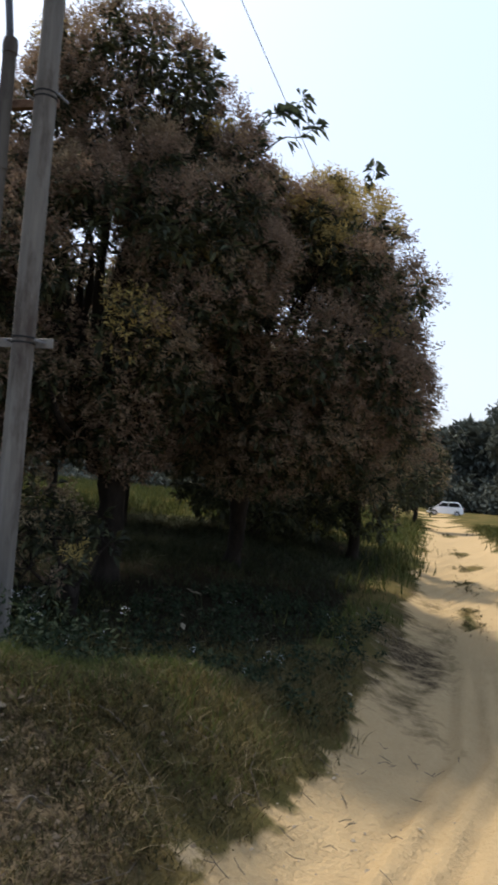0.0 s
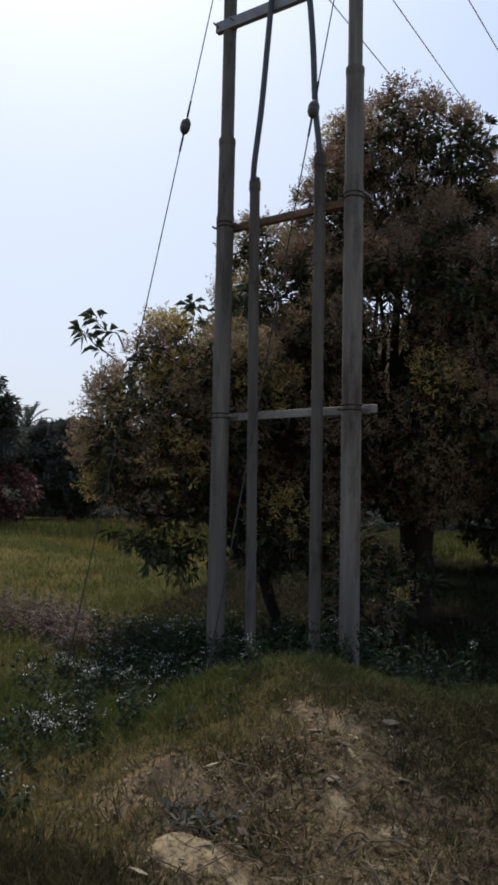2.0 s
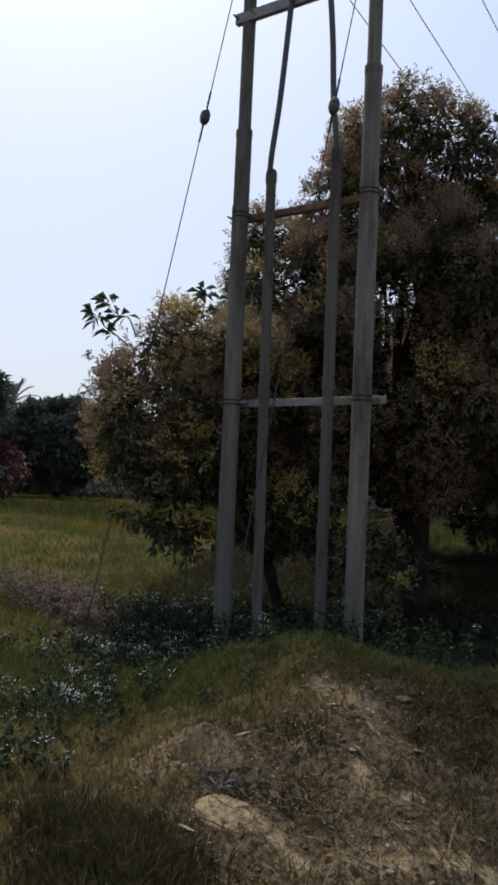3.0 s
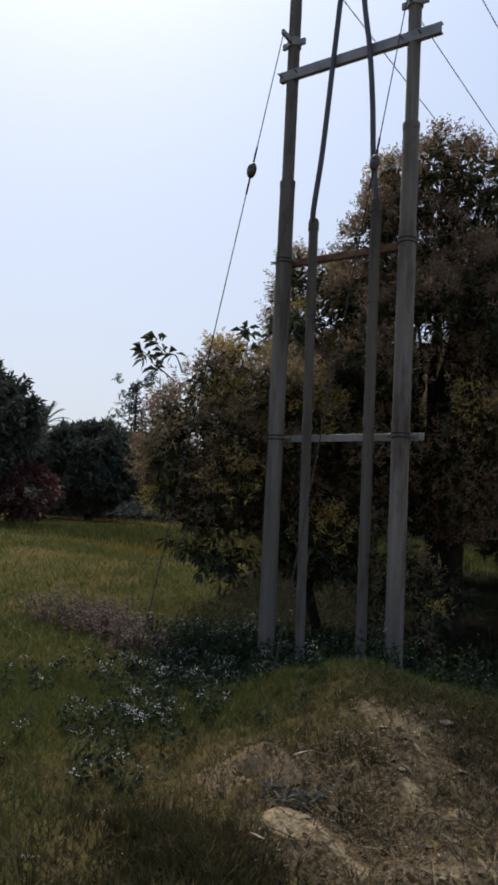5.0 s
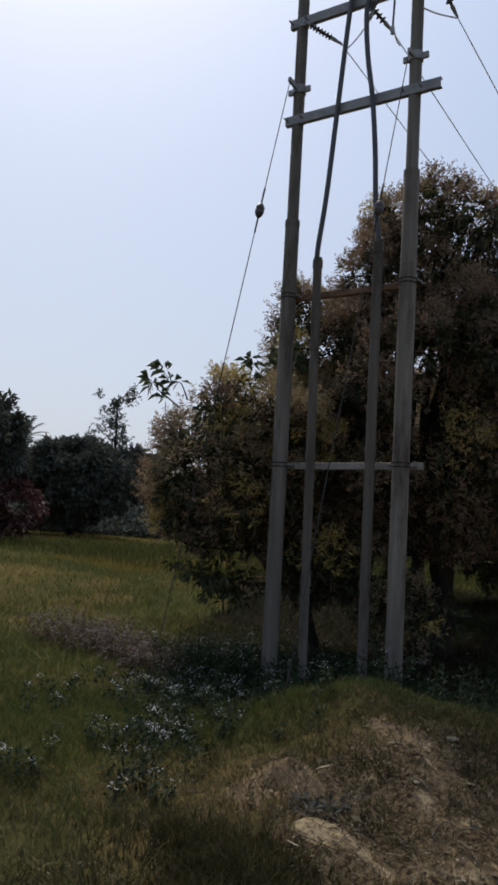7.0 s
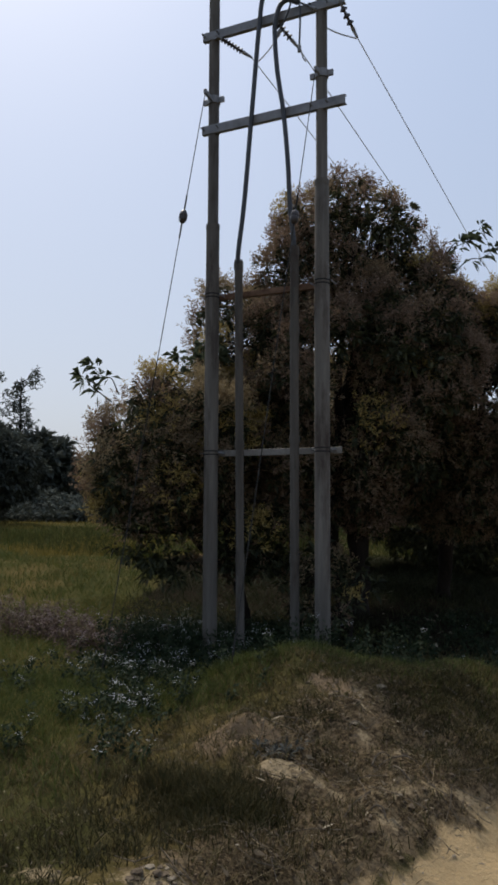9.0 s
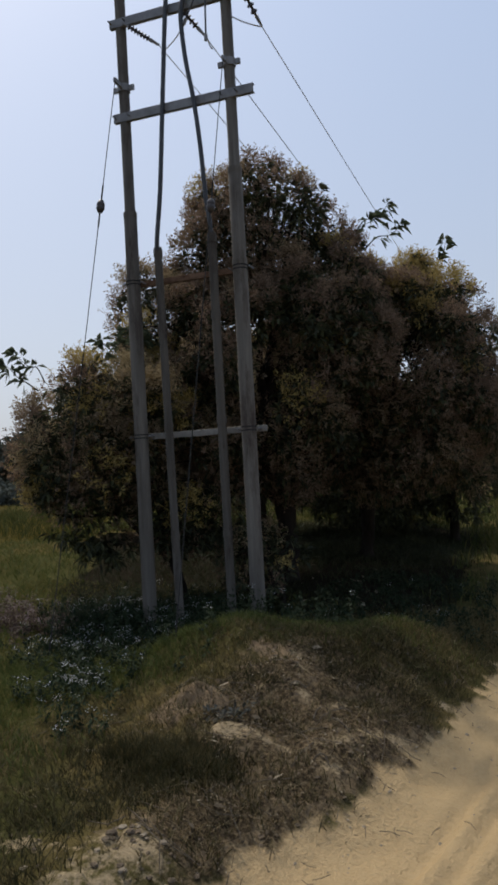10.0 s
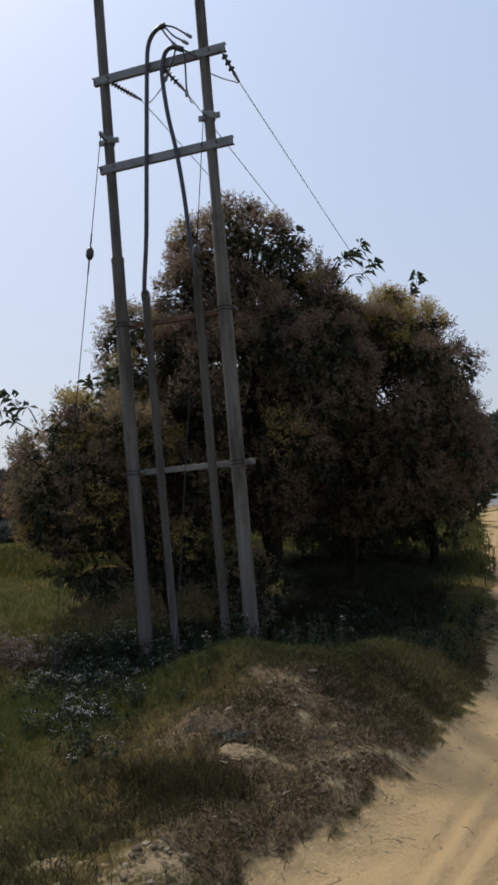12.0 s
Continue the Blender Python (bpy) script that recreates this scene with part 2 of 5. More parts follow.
LENS = plain_material("lamp_lens", (0.5, 0.5, 0.5), (0.65, 0.65, 0.65), 10, 0.15)
RED_LENS = plain_material("red_lens", (0.25, 0.02, 0.02), (0.35, 0.03, 0.03), 10, 0.2)
WHITEWASH = plain_material("whitewashed_sheet", (0.52, 0.50, 0.47), (0.70, 0.68, 0.65), 2, 0.8)
MUD_WALL = plain_material("plain_plaster", (0.22, 0.18, 0.15), (0.34, 0.29, 0.24), 3, 0.9)

# ---- mesh helpers ----


def mesh_object(name, verts, faces, material, parent=None, smooth=False):
    me = bpy.data.meshes.new(name)
    me.from_pydata(verts, [], faces)
    me.materials.append(material)
    if smooth:
        me.polygons.foreach_set("use_smooth", [True] * len(me.polygons))
    ob = new(name, me)
    ob.parent = parent
    return ob


def numpy_mesh(name, v, quads, material, parent=None, smooth=False):
    """Mesh from an (n, 3) array of points and an (m, k) array of corners."""
    me = bpy.data.meshes.new(name)
    n, k = quads.shape
    me.vertices.add(len(v))
    me.vertices.foreach_set("co", np.ascontiguousarray(v, dtype=np.float32).ravel())
    me.loops.add(n * k)
    me.loops.foreach_set("vertex_index", np.ascontiguousarray(quads, dtype=np.int32).ravel())
    me.polygons.add(n)
    me.polygons.foreach_set("loop_start", np.arange(0, n * k, k, dtype=np.int32))
    if smooth:
        me.polygons.foreach_set("use_smooth", np.ones(n, dtype=bool))
    me.update(calc_edges=True)
    me.validate()
    me.materials.append(material)
    ob = new(name, me)
    ob.parent = parent
    return ob


def part(name, bm, material, parent, label=""):
    me = bpy.data.meshes.new(name)
    bm.to_mesh(me)
    bm.free()
    me.materials.append(material)
    ob = new(name, me)
    ob.parent = parent
    if label:
        ob["label"] = label
    return ob


def tube_data(points, radii, sides=10, caps=True):
    """Rings round a line of points: vertices and faces."""
    pts = [Vector(p) for p in points]
    verts, faces = [], []
    side = None
    for i, p in enumerate(pts):
        d = (pts[min(i + 1, len(pts) - 1)] - pts[max(i - 1, 0)]).normalized()
        if side is None:
            side = d.orthogonal().normalized()
        side = (side - d * side.dot(d)).normalized()
        up = d.cross(side)
        r = radii[i] if isinstance(radii, (list, tuple)) else radii
        for k in range(sides):
            a = 2 * math.pi * k / sides
            verts.append(tuple(p + (side * math.cos(a) + up * math.sin(a)) * r))
    for i in range(len(pts) - 1):
        for k in range(sides):
            a, b = i * sides + k, i * sides + (k + 1) % sides
            faces.append((a, b, b + sides, a + sides))
    if caps:
        faces.append(tuple(range(sides))[::-1])
        faces.append(tuple(range((len(pts) - 1) * sides, len(pts) * sides)))
    return verts, faces


def tube(name, points, radii, material, parent=None, sides=10, label=""):
    v, f = tube_data(points, radii, sides)
    ob = mesh_object(name, v, f, material, parent, True)
    ob.data.set_sharp_from_angle(angle=radians(50))
    if label:
        ob["label"] = label
    return ob


def bar(name, a, b, width, height, material, parent=None, bevel=0.004, label=""):
    """A bevelled bar from a to b; width lies level, height stands."""
    a, b = Vector(a), Vector(b)
    d = (b - a).normalized()
    w = d.cross(Vector((0, 0, 1))).normalized()
    u = w.cross(d)
    bm = bmesh.new()
    bmesh.ops.create_cube(bm, size=1)
    m = Matrix((( *(d * (b - a).length),), (*(w * width),), (*(u * height),))).transposed().to_4x4()
    m.translation = (a + b) / 2
    bmesh.ops.transform(bm, matrix=m, verts=bm.verts)
    bmesh.ops.bevel(bm, geom=bm.edges[:], offset=bevel, segments=1, affect="EDGES")
    return part(name, bm, material, parent, label)


def channel(name, a, b, depth, height, thick, material, parent=None, label=""):
    """A steel channel: a web and two flanges from a to b, open to the back."""
    a, b = Vector(a), Vector(b)
    d = (b - a).normalized()
    w = d.cross(Vector((0, 0, 1))).normalized()
    u = w.cross(d)
    h, t = height / 2, thick
    prof = [(0, -h), (0, h), (-depth, h), (-depth, h - t), (-t, h - t), (-t, -h + t), (-depth, -h + t), (-depth, -h)]
    verts = [tuple(e + w * x + u * z) for e in (a, b) for x, z in prof]
    n = len(prof)
    faces = [(i, (i + 1) % n, (i + 1) % n + n, i + n) for i in range(n)] + [tuple(range(n))[::-1], tuple(range(n, 2 * n))]
    ob = mesh_object(name, verts, faces, material, parent)
    if label:
        ob["label"] = label
    return ob


def smooth_line(points, steps=8):
    """Catmull-Rom through the points."""
    p = [Vector(q) for q in points]
    p = [p[0] * 2 - p[1]] + p + [p[-1] * 2 - p[-2]]
    out = []
    for i in range(1, len(p) - 2):
        for s in range(steps):
            t = s / steps
            a, b, c, d = p[i - 1 : i + 3]
            out.append(0.5 * (2 * b + (c - a) * t + (2 * a - 5 * b + 4 * c - d) * t * t + (3 * b - a - 3 * c + d) * t**3))
    return out + [p[-2]]


# ---- the lie of the land ----


def wave(x, y, scale, seed):
    """Cheap smooth noise, about -1 to 1."""
    r = np.random.default_rng(seed)
    total = np.zeros_like(np.asarray(x, dtype=float))
    for k in range(7):
        a, ph = r.uniform(0, 6.283), r.uniform(0, 6.283)
        f = scale * r.uniform(0.6, 1.8)
        total = total + np.sin((x * np.cos(a) + y * np.sin(a)) * f + ph)
    return total / 3.5


def bulge(x, y, cx, cy, sx, sy, height):
    return height * np.exp(-(((x - cx) / sx) ** 2 + ((y - cy) / sy) ** 2))


def road_left(y):
    return np.interp(y, [-8, -1.3, -0.8, -0.45, 0.15, 0.8, 1.5, 3.4, 6.1, 8.8, 15.4, 30, 42, 62, 75], [-2.3, -2.42, -2.26, -2.1, -2.12, -2.0, -2.08, -2.2, -2.8, -3.4, -4.86, -8.45, -11.4, -16.2, -19.4])


def road_right(y):
    return np.interp(y, [-8, 0, 6, 12, 21, 31, 41, 62, 75], [1.5, 1.4, 0.7, -1.0, -4.15, -6.5, -9.0, -14.3, -17.6])


def road_share(x, y, ragged=1.0, soft=0.25):
    """1 on the track, 0 off it, soft at the verges."""
    wob = ragged * (0.08 * wave(x, y, 3.0, 3) + 0.05 * wave(x, y, 11, 4) + 0.05 * wave(x, y, 26, 6))
    a = np.clip((x - road_left(y) + wob) / soft + 0.5, 0, 1)
    b = np.clip((road_right(y) - x + wob) / soft + 0.5, 0, 1)
    track = a * b * (y < 73.5)
    cross = np.clip((2.2 - np.abs(y - 74.6 - 0.2 * (x + 17))) / 0.4, 0, 1)
    return np.maximum(track, cross)


def land(x, y):
    x, y = np.asarray(x, dtype=float), np.asarray(y, dtype=float)
    field = 0.13 + np.clip(0.022 * (-x - 6.5), 0, 0.8) * np.clip(1 - (y - 20) / 40, 0, 1)
    field = field - 0.55 * np.clip((y - 25) / 40, 0, 1)
    field = field + 0.32 * np.clip((road_left(y) - 1.1 - x) / 1.8, 0, 1) * np.clip((y - 3.4) / 2.2, 0, 1)
    heap = bulge(x, y, -3.78, 1.3, 0.75, 0.75, 0.38) + bulge(x, y, -3.47, 0.04, 0.30, 0.24, 0.20)
    heap = heap + bulge(x, y, -2.97, -0.22, 0.22, 0.18, 0.11) + bulge(x, y, -3.05, 0.55, 0.5, 0.5, 0.12)
    heap = heap + bulge(x, y, -2.9, 1.65, 0.5, 0.75, 0.17) + bulge(x, y, -4.35, 2.0, 0.7, 0.6, 0.14) + bulge(x, y, -2.75, 2.3, 0.45, 0.7, 0.18)
    heap = heap + bulge(x, y, -2.68, -1.55, 0.35, 0.3, 0.07) + bulge(x, y, -2.2, 0.2, 0.25, 0.3, 0.11) + bulge(x, y, -3.3, -0.75, 0.4, 0.25, 0.06)
    heap = heap + bulge(x, y, -4.35, 1.15, 0.3, 0.3, 0.06)
    heap = heap - bulge(x, y, -3.45, 0.0, 0.10, 0.065, 0.17)
    near = np.exp(-((x + 3.2) ** 2 + (y - 0.5) ** 2) / 9.0)
    rough = near * (0.03 * wave(x, y, 6, 11) + 0.02 * wave(x, y, 15, 12) + 0.014 * wave(x, y, 38, 13)) + bare_share(x, y) * (0.012 * wave(x, y, 24, 14) + 0.010 * wave(x, y, 52, 15))
    z = field + heap + rough + 0.03 * wave(x, y, 0.35, 5)
    s = road_share(x, y, 0.4, 0.75)
    off = x - np.interp(y, [-8, 3.5, 5.8, 10.5, 24, 42, 62], [-2.15, -2.15, -2.65, -3.8, -7.0, -11.4, -16.2])
    ruts = sum(-0.035 * np.exp(-(((off - o - 0.02 * np.sin(y * 1.3 + o)) / 0.05) ** 2)) + 0.02 * np.exp(-(((off - o - 0.09) / 0.05) ** 2)) for o in (0.5, 0.68, 0.86, 1.45, 1.65, 2.4))
    track = -0.08 - 0.55 * np.clip((y - 25) / 40, 0, 1) + ruts + 0.015 * wave(x, y, 5, 21) + 0.01 * wave(x, y, 16, 22) + 0.006 * wave(x, y, 40, 23)
    s = s * s * (3 - 2 * s)
    z = z * (1 - s) + track * s
    return z + np.clip(-2.4 - y, 0, 8) * 0.13


def land_z(x, y):
    return float(land(x, y))


def axis_steps(fine_a, fine_b, step, far):
    out = list(np.arange(fine_a, fine_b, step))
    for sign in (-1, 1):
        at, d = (fine_a if sign < 0 else fine_b), step
        while abs(at) < far:
            d *= 1.12
            at += sign * d
            out.append(at)
    return np.array(sorted(out))


def bare_share(x, y):
    spots = ((-3.01, -0.28, 0.14, 0.12), (-2.93, -0.2, 0.1, 0.09), (-2.76, -0.19, 0.1, 0.05), (-2.62, -0.2, 0.1, 0.06), (-2.33, -0.28, 0.16, 0.09), (-2.3, 0.22, 0.13, 0.1), (-2.14, 0.36, 0.12, 0.1), (-2.34, 0.02, 0.1, 0.08), (-2.45, -0.1, 0.08, 0.06),
             (-2.03, 0.62, 0.1, 0.1), (-2.66, -1.58, 0.3, 0.2), (-3.2, -1.75, 0.2, 0.08), (-3.65, -0.65, 0.16, 0.05), (-3.2, 1.0, 0.1, 0.08), (-3.3, 1.75, 0.12, 0.08),
             (-2.12, 1.2, 0.12, 0.15), (-2.62, -1.95, 0.3, 0.2), (-2.6, 0.5, 0.1, 0.07), (-2.85, 0.45, 0.1, 0.07), (-3.15, 0.4, 0.08, 0.05), (-3.0, 0.75, 0.08, 0.06))
    return np.clip(sum(np.exp(-(((x - a) / c) ** 2 + ((y - b) / d) ** 2)) for a, b, c, d in spots), 0, 1)


def litter_share(x, y):
    s = np.exp(-(((x + 2.75) / 0.8) ** 2 + ((y - 0.45) / 1.0) ** 2)) * 1.2
    s = s + 0.5 * np.exp(-(((x + 2.6) / 0.6) ** 2 + ((y + 0.9) / 1.0) ** 2))
    return np.clip(s + 0.15 * wave(x, y, 2.5, 31), 0, 1)


def loose_share(x, y):
    """Crumbly reddish soil that was dug out: the mound's brow and the burrow's spoil."""
    spots = ((-3.5, 1.0, 0.14, 0.08), (-3.3, 0.95, 0.15, 0.1), (-3.45, 0.0, 0.2, 0.15), (-3.58, -0.15, 0.17, 0.1), (-3.33, 0.06, 0.15, 0.1))
    return np.clip(sum(np.exp(-(((x - a) / c) ** 2 + ((y - b) / d) ** 2)) for a, b, c, d in spots), 0, 1)


def tree_shade_share(x, y):
    """Ground under the orchard trees, where their shade is put into the soil colour."""
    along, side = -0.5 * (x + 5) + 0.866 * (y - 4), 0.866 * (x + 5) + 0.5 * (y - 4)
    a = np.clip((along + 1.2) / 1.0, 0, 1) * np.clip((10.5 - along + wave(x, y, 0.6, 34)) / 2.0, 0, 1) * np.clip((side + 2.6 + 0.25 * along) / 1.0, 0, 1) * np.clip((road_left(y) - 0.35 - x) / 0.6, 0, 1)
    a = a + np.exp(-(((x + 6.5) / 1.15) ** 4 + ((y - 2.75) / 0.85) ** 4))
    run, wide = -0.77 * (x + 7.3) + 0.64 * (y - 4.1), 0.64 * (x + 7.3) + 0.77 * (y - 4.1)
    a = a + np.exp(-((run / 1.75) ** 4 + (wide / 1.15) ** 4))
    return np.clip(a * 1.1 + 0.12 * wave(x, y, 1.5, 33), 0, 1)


# grassed spots between the wheel tracks: place and half length
TUFTS = ((-2.5, 8.5, 0.6), (-2.75, 9.6, 0.35), (-3.4, 12.7, 0.9), (-4.0, 15.4, 0.6), (-5.0, 19.6, 1.3), (-7.6, 30.0, 2.0))


def build_land():
    xs, ys = axis_steps(-6.6, 0.0, 0.042, 900), axis_steps(-2.4, 4.2, 0.045, 900)
    gx, gy = np.meshgrid(xs, ys)
    x, y = gx.ravel(), gy.ravel()
    v = np.stack([x, y, land(x, y)], 1)
    nx, ny = len(xs), len(ys)
    i, j = np.meshgrid(np.arange(nx - 1), np.arange(ny - 1))
    a = (j * nx + i).ravel()
    quads = np.stack([a, a + 1, a + nx + 1, a + nx], 1)
    share = road_share(x, y)
    centre = 0.5 * (road_left(y) + road_right(y)) - 0.1
    middle = np.exp(-(((x - centre) / 0.32) ** 2)) * (y > 7) * np.clip(0.45 + 1.5 * wave(x * 0.3, y, 1.3, 91), 0, 1)
    for tx, ty, tl in TUFTS:
        middle = np.maximum(middle, 1.2 * np.exp(-(((x - tx + 0.28 * (y - ty)) / 0.17) ** 2 + ((y - ty) / tl) ** 2)))
    middle = np.clip(middle, 0, 1)
    # brown litter along the track's edge, widened to stand in for tree shade
    shade_margin = np.exp(-(((x - road_left(y) - 0.25) / 0.55) ** 2)) * np.clip((y - 2.4) / 1.2, 0, 1) * np.clip((13 - y) / 4, 0, 1) * 0.82 * np.clip(0.9 + 0.6 * wave(x, y, 3.0, 93), 0, 1)
    middle = np.maximum(middle, shade_margin)
    on_road = share[quads].mean(1) > 0.5
    for name, q, label, category in (("ground", quads[~on_road], "grassy uneven field ground with dry litter and bare soil", "ground"), ("road", quads[on_road], "pale sandy dirt track with wheel ruts", "road")):
        used, back = np.unique(q, return_inverse=True)
        ob = numpy_mesh(name, v[used], back.reshape(q.shape), SOIL, None, True)
        for key, values in (("sand", share * (1 - 0.75 * middle)), ("bare", bare_share(x, y) * 0.62), ("litter", np.maximum(litter_share(x, y), shade_margin)), ("tree_shade", tree_shade_share(x, y)), ("loose", loose_share(x, y) * 0.8)):
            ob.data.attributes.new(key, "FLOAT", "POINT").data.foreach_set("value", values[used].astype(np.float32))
        tagged(ob, label, category, kind="structure")


build_land()

# ---- trees ----


def unit(v):
    return v / np.maximum(np.linalg.norm(v, axis=1, keepdims=True), 1e-9)


def leaves(centres, outward, r, count, length, width, droop=0.5, spread=1.0, flat=1.0):
    """Rosettes of pointed leaves: for every centre, count leaves that fan out round its outward way."""
    n = len(centres) * count
    c, o = np.repeat(centres, count, 0), np.repeat(outward, count, 0)
    d = unit((o * 0.55 + r.normal(0, 0.75 * spread, (n, 3))) * [1, 1, flat])
    size = length * r.uniform(0.65, 1.2, (n, 1))
    side = unit(np.cross(d, unit(r.normal(0, 0.35, (n, 3)) + [0, 0, 1])))
    tip_way = unit(d + np.array([0, 0, -droop]))
    base = c + d * 0.02
    mid = base + d * size * 0.5
    tip = mid + tip_way * size * 0.5
    half = side * width * size / length * 0.5
    v = np.stack([base, mid + half, tip, mid - half], 1).reshape(-1, 3)
    a = np.arange(n)[:, None] * 4
    return v, np.concatenate([a + [0, 1, 2], a + [0, 2, 3]], 1).reshape(-1, 3)


def crown_points(r, lobes, per_area, clump=(0.3, 0.52), low_cut=None):
    """Clumps on and in ellipsoid lobes; returns rosette centres, outward ways, and the clump middles."""
    mids, cs, os, ps, pw = [], [], [], [], []
    for (cx, cy, cz), (rx, ry, rz), dens in lobes:
        area = 4 * math.pi * ((rx * ry) ** 1.6 / 3 + (rx * rz) ** 1.6 / 3 + (ry * rz) ** 1.6 / 3) ** (1 / 1.6)
        n = max(8, int(area * 3.0 * dens))
        i = np.arange(n) + 0.5
        rise, turn = 1 - 2 * i / n, i * 2.39996
        flat = np.sqrt(1 - rise * rise)
        d = unit(np.stack([np.cos(turn) * flat, np.sin(turn) * flat, rise], 1) + r.normal(0, 0.16, (n, 3)))
        k = r.uniform(0.6, 0.92, (n, 1))
        m = np.array([cx, cy, cz]) + d * k * np.array([rx, ry, rz])
        rad = r.uniform(*clump, n) * (min(rx, ry, rz) / 1.6) ** 0.5
        for q, way, s in zip(m, d, rad):
            count = max(4, int(per_area * dens * s * s * 9))
            u = unit(r.normal(0, 1, (count, 3)) + way * 0.6 + [0, 0, 0.25])
            cs.append(q + u * s * r.uniform(0.55, 1.05, (count, 1)) * [1, 1, 0.85])
            os.append(unit(u + way * 0.5))
            w = unit(r.normal(0, 0.7, (int(count * 1.0), 3)) + way * 0.9 + [0, 0, 0.6])
            ps.append(q + w * s * r.uniform(0.85, 1.08, (len(w), 1)) * [1, 1, 0.85])
            pw.append(unit(w + r.normal(0, 0.3, w.shape)))
        mids.append(m)
    cs, os, mids = np.concatenate(cs), np.concatenate(os), np.concatenate(mids)
    if low_cut is not None:
        keep = cs[:, 2] > low_cut + 0.25 * wave(cs[:, 0], cs[:, 1], 2.5, 77)
        cs, os = cs[keep], os[keep]
    ps, pw = np.concatenate(ps), np.concatenate(pw)
    if low_cut is not None:
        keep = ps[:, 2] > low_cut + 0.15
        ps, pw = ps[keep], pw[keep]
    return cs, os, mids, ps, pw


def flower_spikes(centres, outward, r, length, count=16):
    """Fuzzy cones of tiny florets round a stem."""
    n = len(centres) * count
    c, o = np.repeat(centres, count, 0), np.repeat(outward, count, 0)
    t = np.tile(np.linspace(0.05, 1, count), len(centres))[:, None]
    size = np.repeat(length * r.uniform(0.7, 1.35, (len(centres), 1)), count, 0)
    away = unit(np.cross(o, r.normal(0, 1, (n, 3))))
    way = unit(away + o * r.uniform(0.2, 1.0, (n, 1)) + r.normal(0, 0.25, (n, 3)))
    base = c + o * t * size * 0.9 + away * (1.0 - t) * size * 0.1
    tip = base + way * size * (0.42 - 0.26 * t) * r.uniform(0.7, 1.3, (n, 1))
    w = unit(np.cross(way, r.normal(0, 1, (n, 3)))) * size * 0.036
    mid = base * 0.45 + tip * 0.55
    v = np.stack([base, mid + w, tip, mid - w], 1).reshape(-1, 3)
    a = np.arange(n)[:, None] * 4
    return v, a + [0, 1, 2, 3]


def limb_line(a, b, r, wander):
    a, b = Vector(a), Vector(b)
    pts = [a]
    for k in (0.33, 0.66):
        pts.append(a.lerp(b, k) + Vector(r.normal(0, wander, 3)) + Vector((0, 0, 0.12 * (b - a).length * (1 - k))))
    return smooth_line(pts + [b], 4)


def mango_tree(name, foot, fork, trunk_r, lobes, seed, label, density=24, leaf=0.105, blossom=0.7, low_cut=1.0, limbs=16, material=None, category="tree", group="", shoots=()):
    r = np.random.default_rng(seed)
    root = new(name)
    root.location = foot
    tagged(root, label, category, group)
    shift = np.array(foot)
    f = Vector(foot)
    cs, os, mids, ps, pw = crown_points(r, lobes, density, low_cut=low_cut)
    trunk_pts = smooth_line([(0, 0, -0.1), (0.02, 0.01, 0.25), tuple((Vector(fork) - f) * 0.6 + Vector((0.04, -0.03, 0))), tuple(Vector(fork) - f)], 5)
    radii = [trunk_r * (1.35 if i < 3 else 1.12 - 0.2 * i / len(trunk_pts)) for i in range(len(trunk_pts))]
    v, fc = tube_data(trunk_pts, radii, 12)
    v = [tuple(Vector(p) + Vector((noise.noise(Vector(p) * 5), noise.noise(Vector(p) * 5 + Vector((9, 0, 0))), 0)) * trunk_r * 0.22) for p in v]
    mesh_object("trunk", v, fc, BARK, root, True)
    order = r.permutation(len(mids))[:limbs]
    for k in order:
        end = Vector(mids[k]) - f
        line = limb_line(Vector(fork) - f, end, r, 0.12)
        n = len(line)
        tube("limb", line, [trunk_r * (0.62 * (1 - i / n) + 0.07) for i in range(n)], BARK, root, 6)
    for q in shoots:
        q = Vector(q) - f
        start = q.lerp(Vector(mids.mean(0)) - f, 0.3)
        line = limb_line(start, q + (q - start) * 0.1, r, 0.05)
        tube("shoot", line, [0.012 - 0.0007 * i for i in range(len(line))], BARK, root, 5)
        sc = np.array([line[i] for i in (5, 7, 8, 10, 11, 12)]) + r.normal(0, 0.06, (6, 3))
        sv, sf = leaves(sc, np.tile(np.array((q - start).normalized()), (6, 1)), r, 8, 0.15, 0.033, 0.8)
        tagged(numpy_mesh("shoot_leaves", sv, sf, material or LEAF, root), kind="stuff")
    lv, lf = leaves(cs - shift, os, r, 10, leaf, leaf * 0.3, 0.55)
    tagged(numpy_mesh("leaves", lv, lf, material or LEAF, root), kind="stuff")
    if blossom:
        rise = (ps[:, 2] - ps[:, 2].min()) / np.ptp(ps[:, 2])
        score = 1.3 * rise + 0.7 * pw[:, 2] + r.uniform(0, 1, len(ps)) + 0.25 * wave(ps[:, 0] + ps[:, 2], ps[:, 1] + ps[:, 2], 2.2, seed)
        pick = score > np.quantile(score, 1 - blossom)
        pv, pf = flower_spikes(ps[pick] - shift, pw[pick], r, 0.26, 8)
        ob = tagged(numpy_mesh("blossom", pv, pf, BLOSSOM, root), kind="stuff")
        ob.data.attributes.new("tone", "FLOAT", "POINT").data.foreach_set("value", np.full(len(pv), 0.45, dtype=np.float32))
    return root


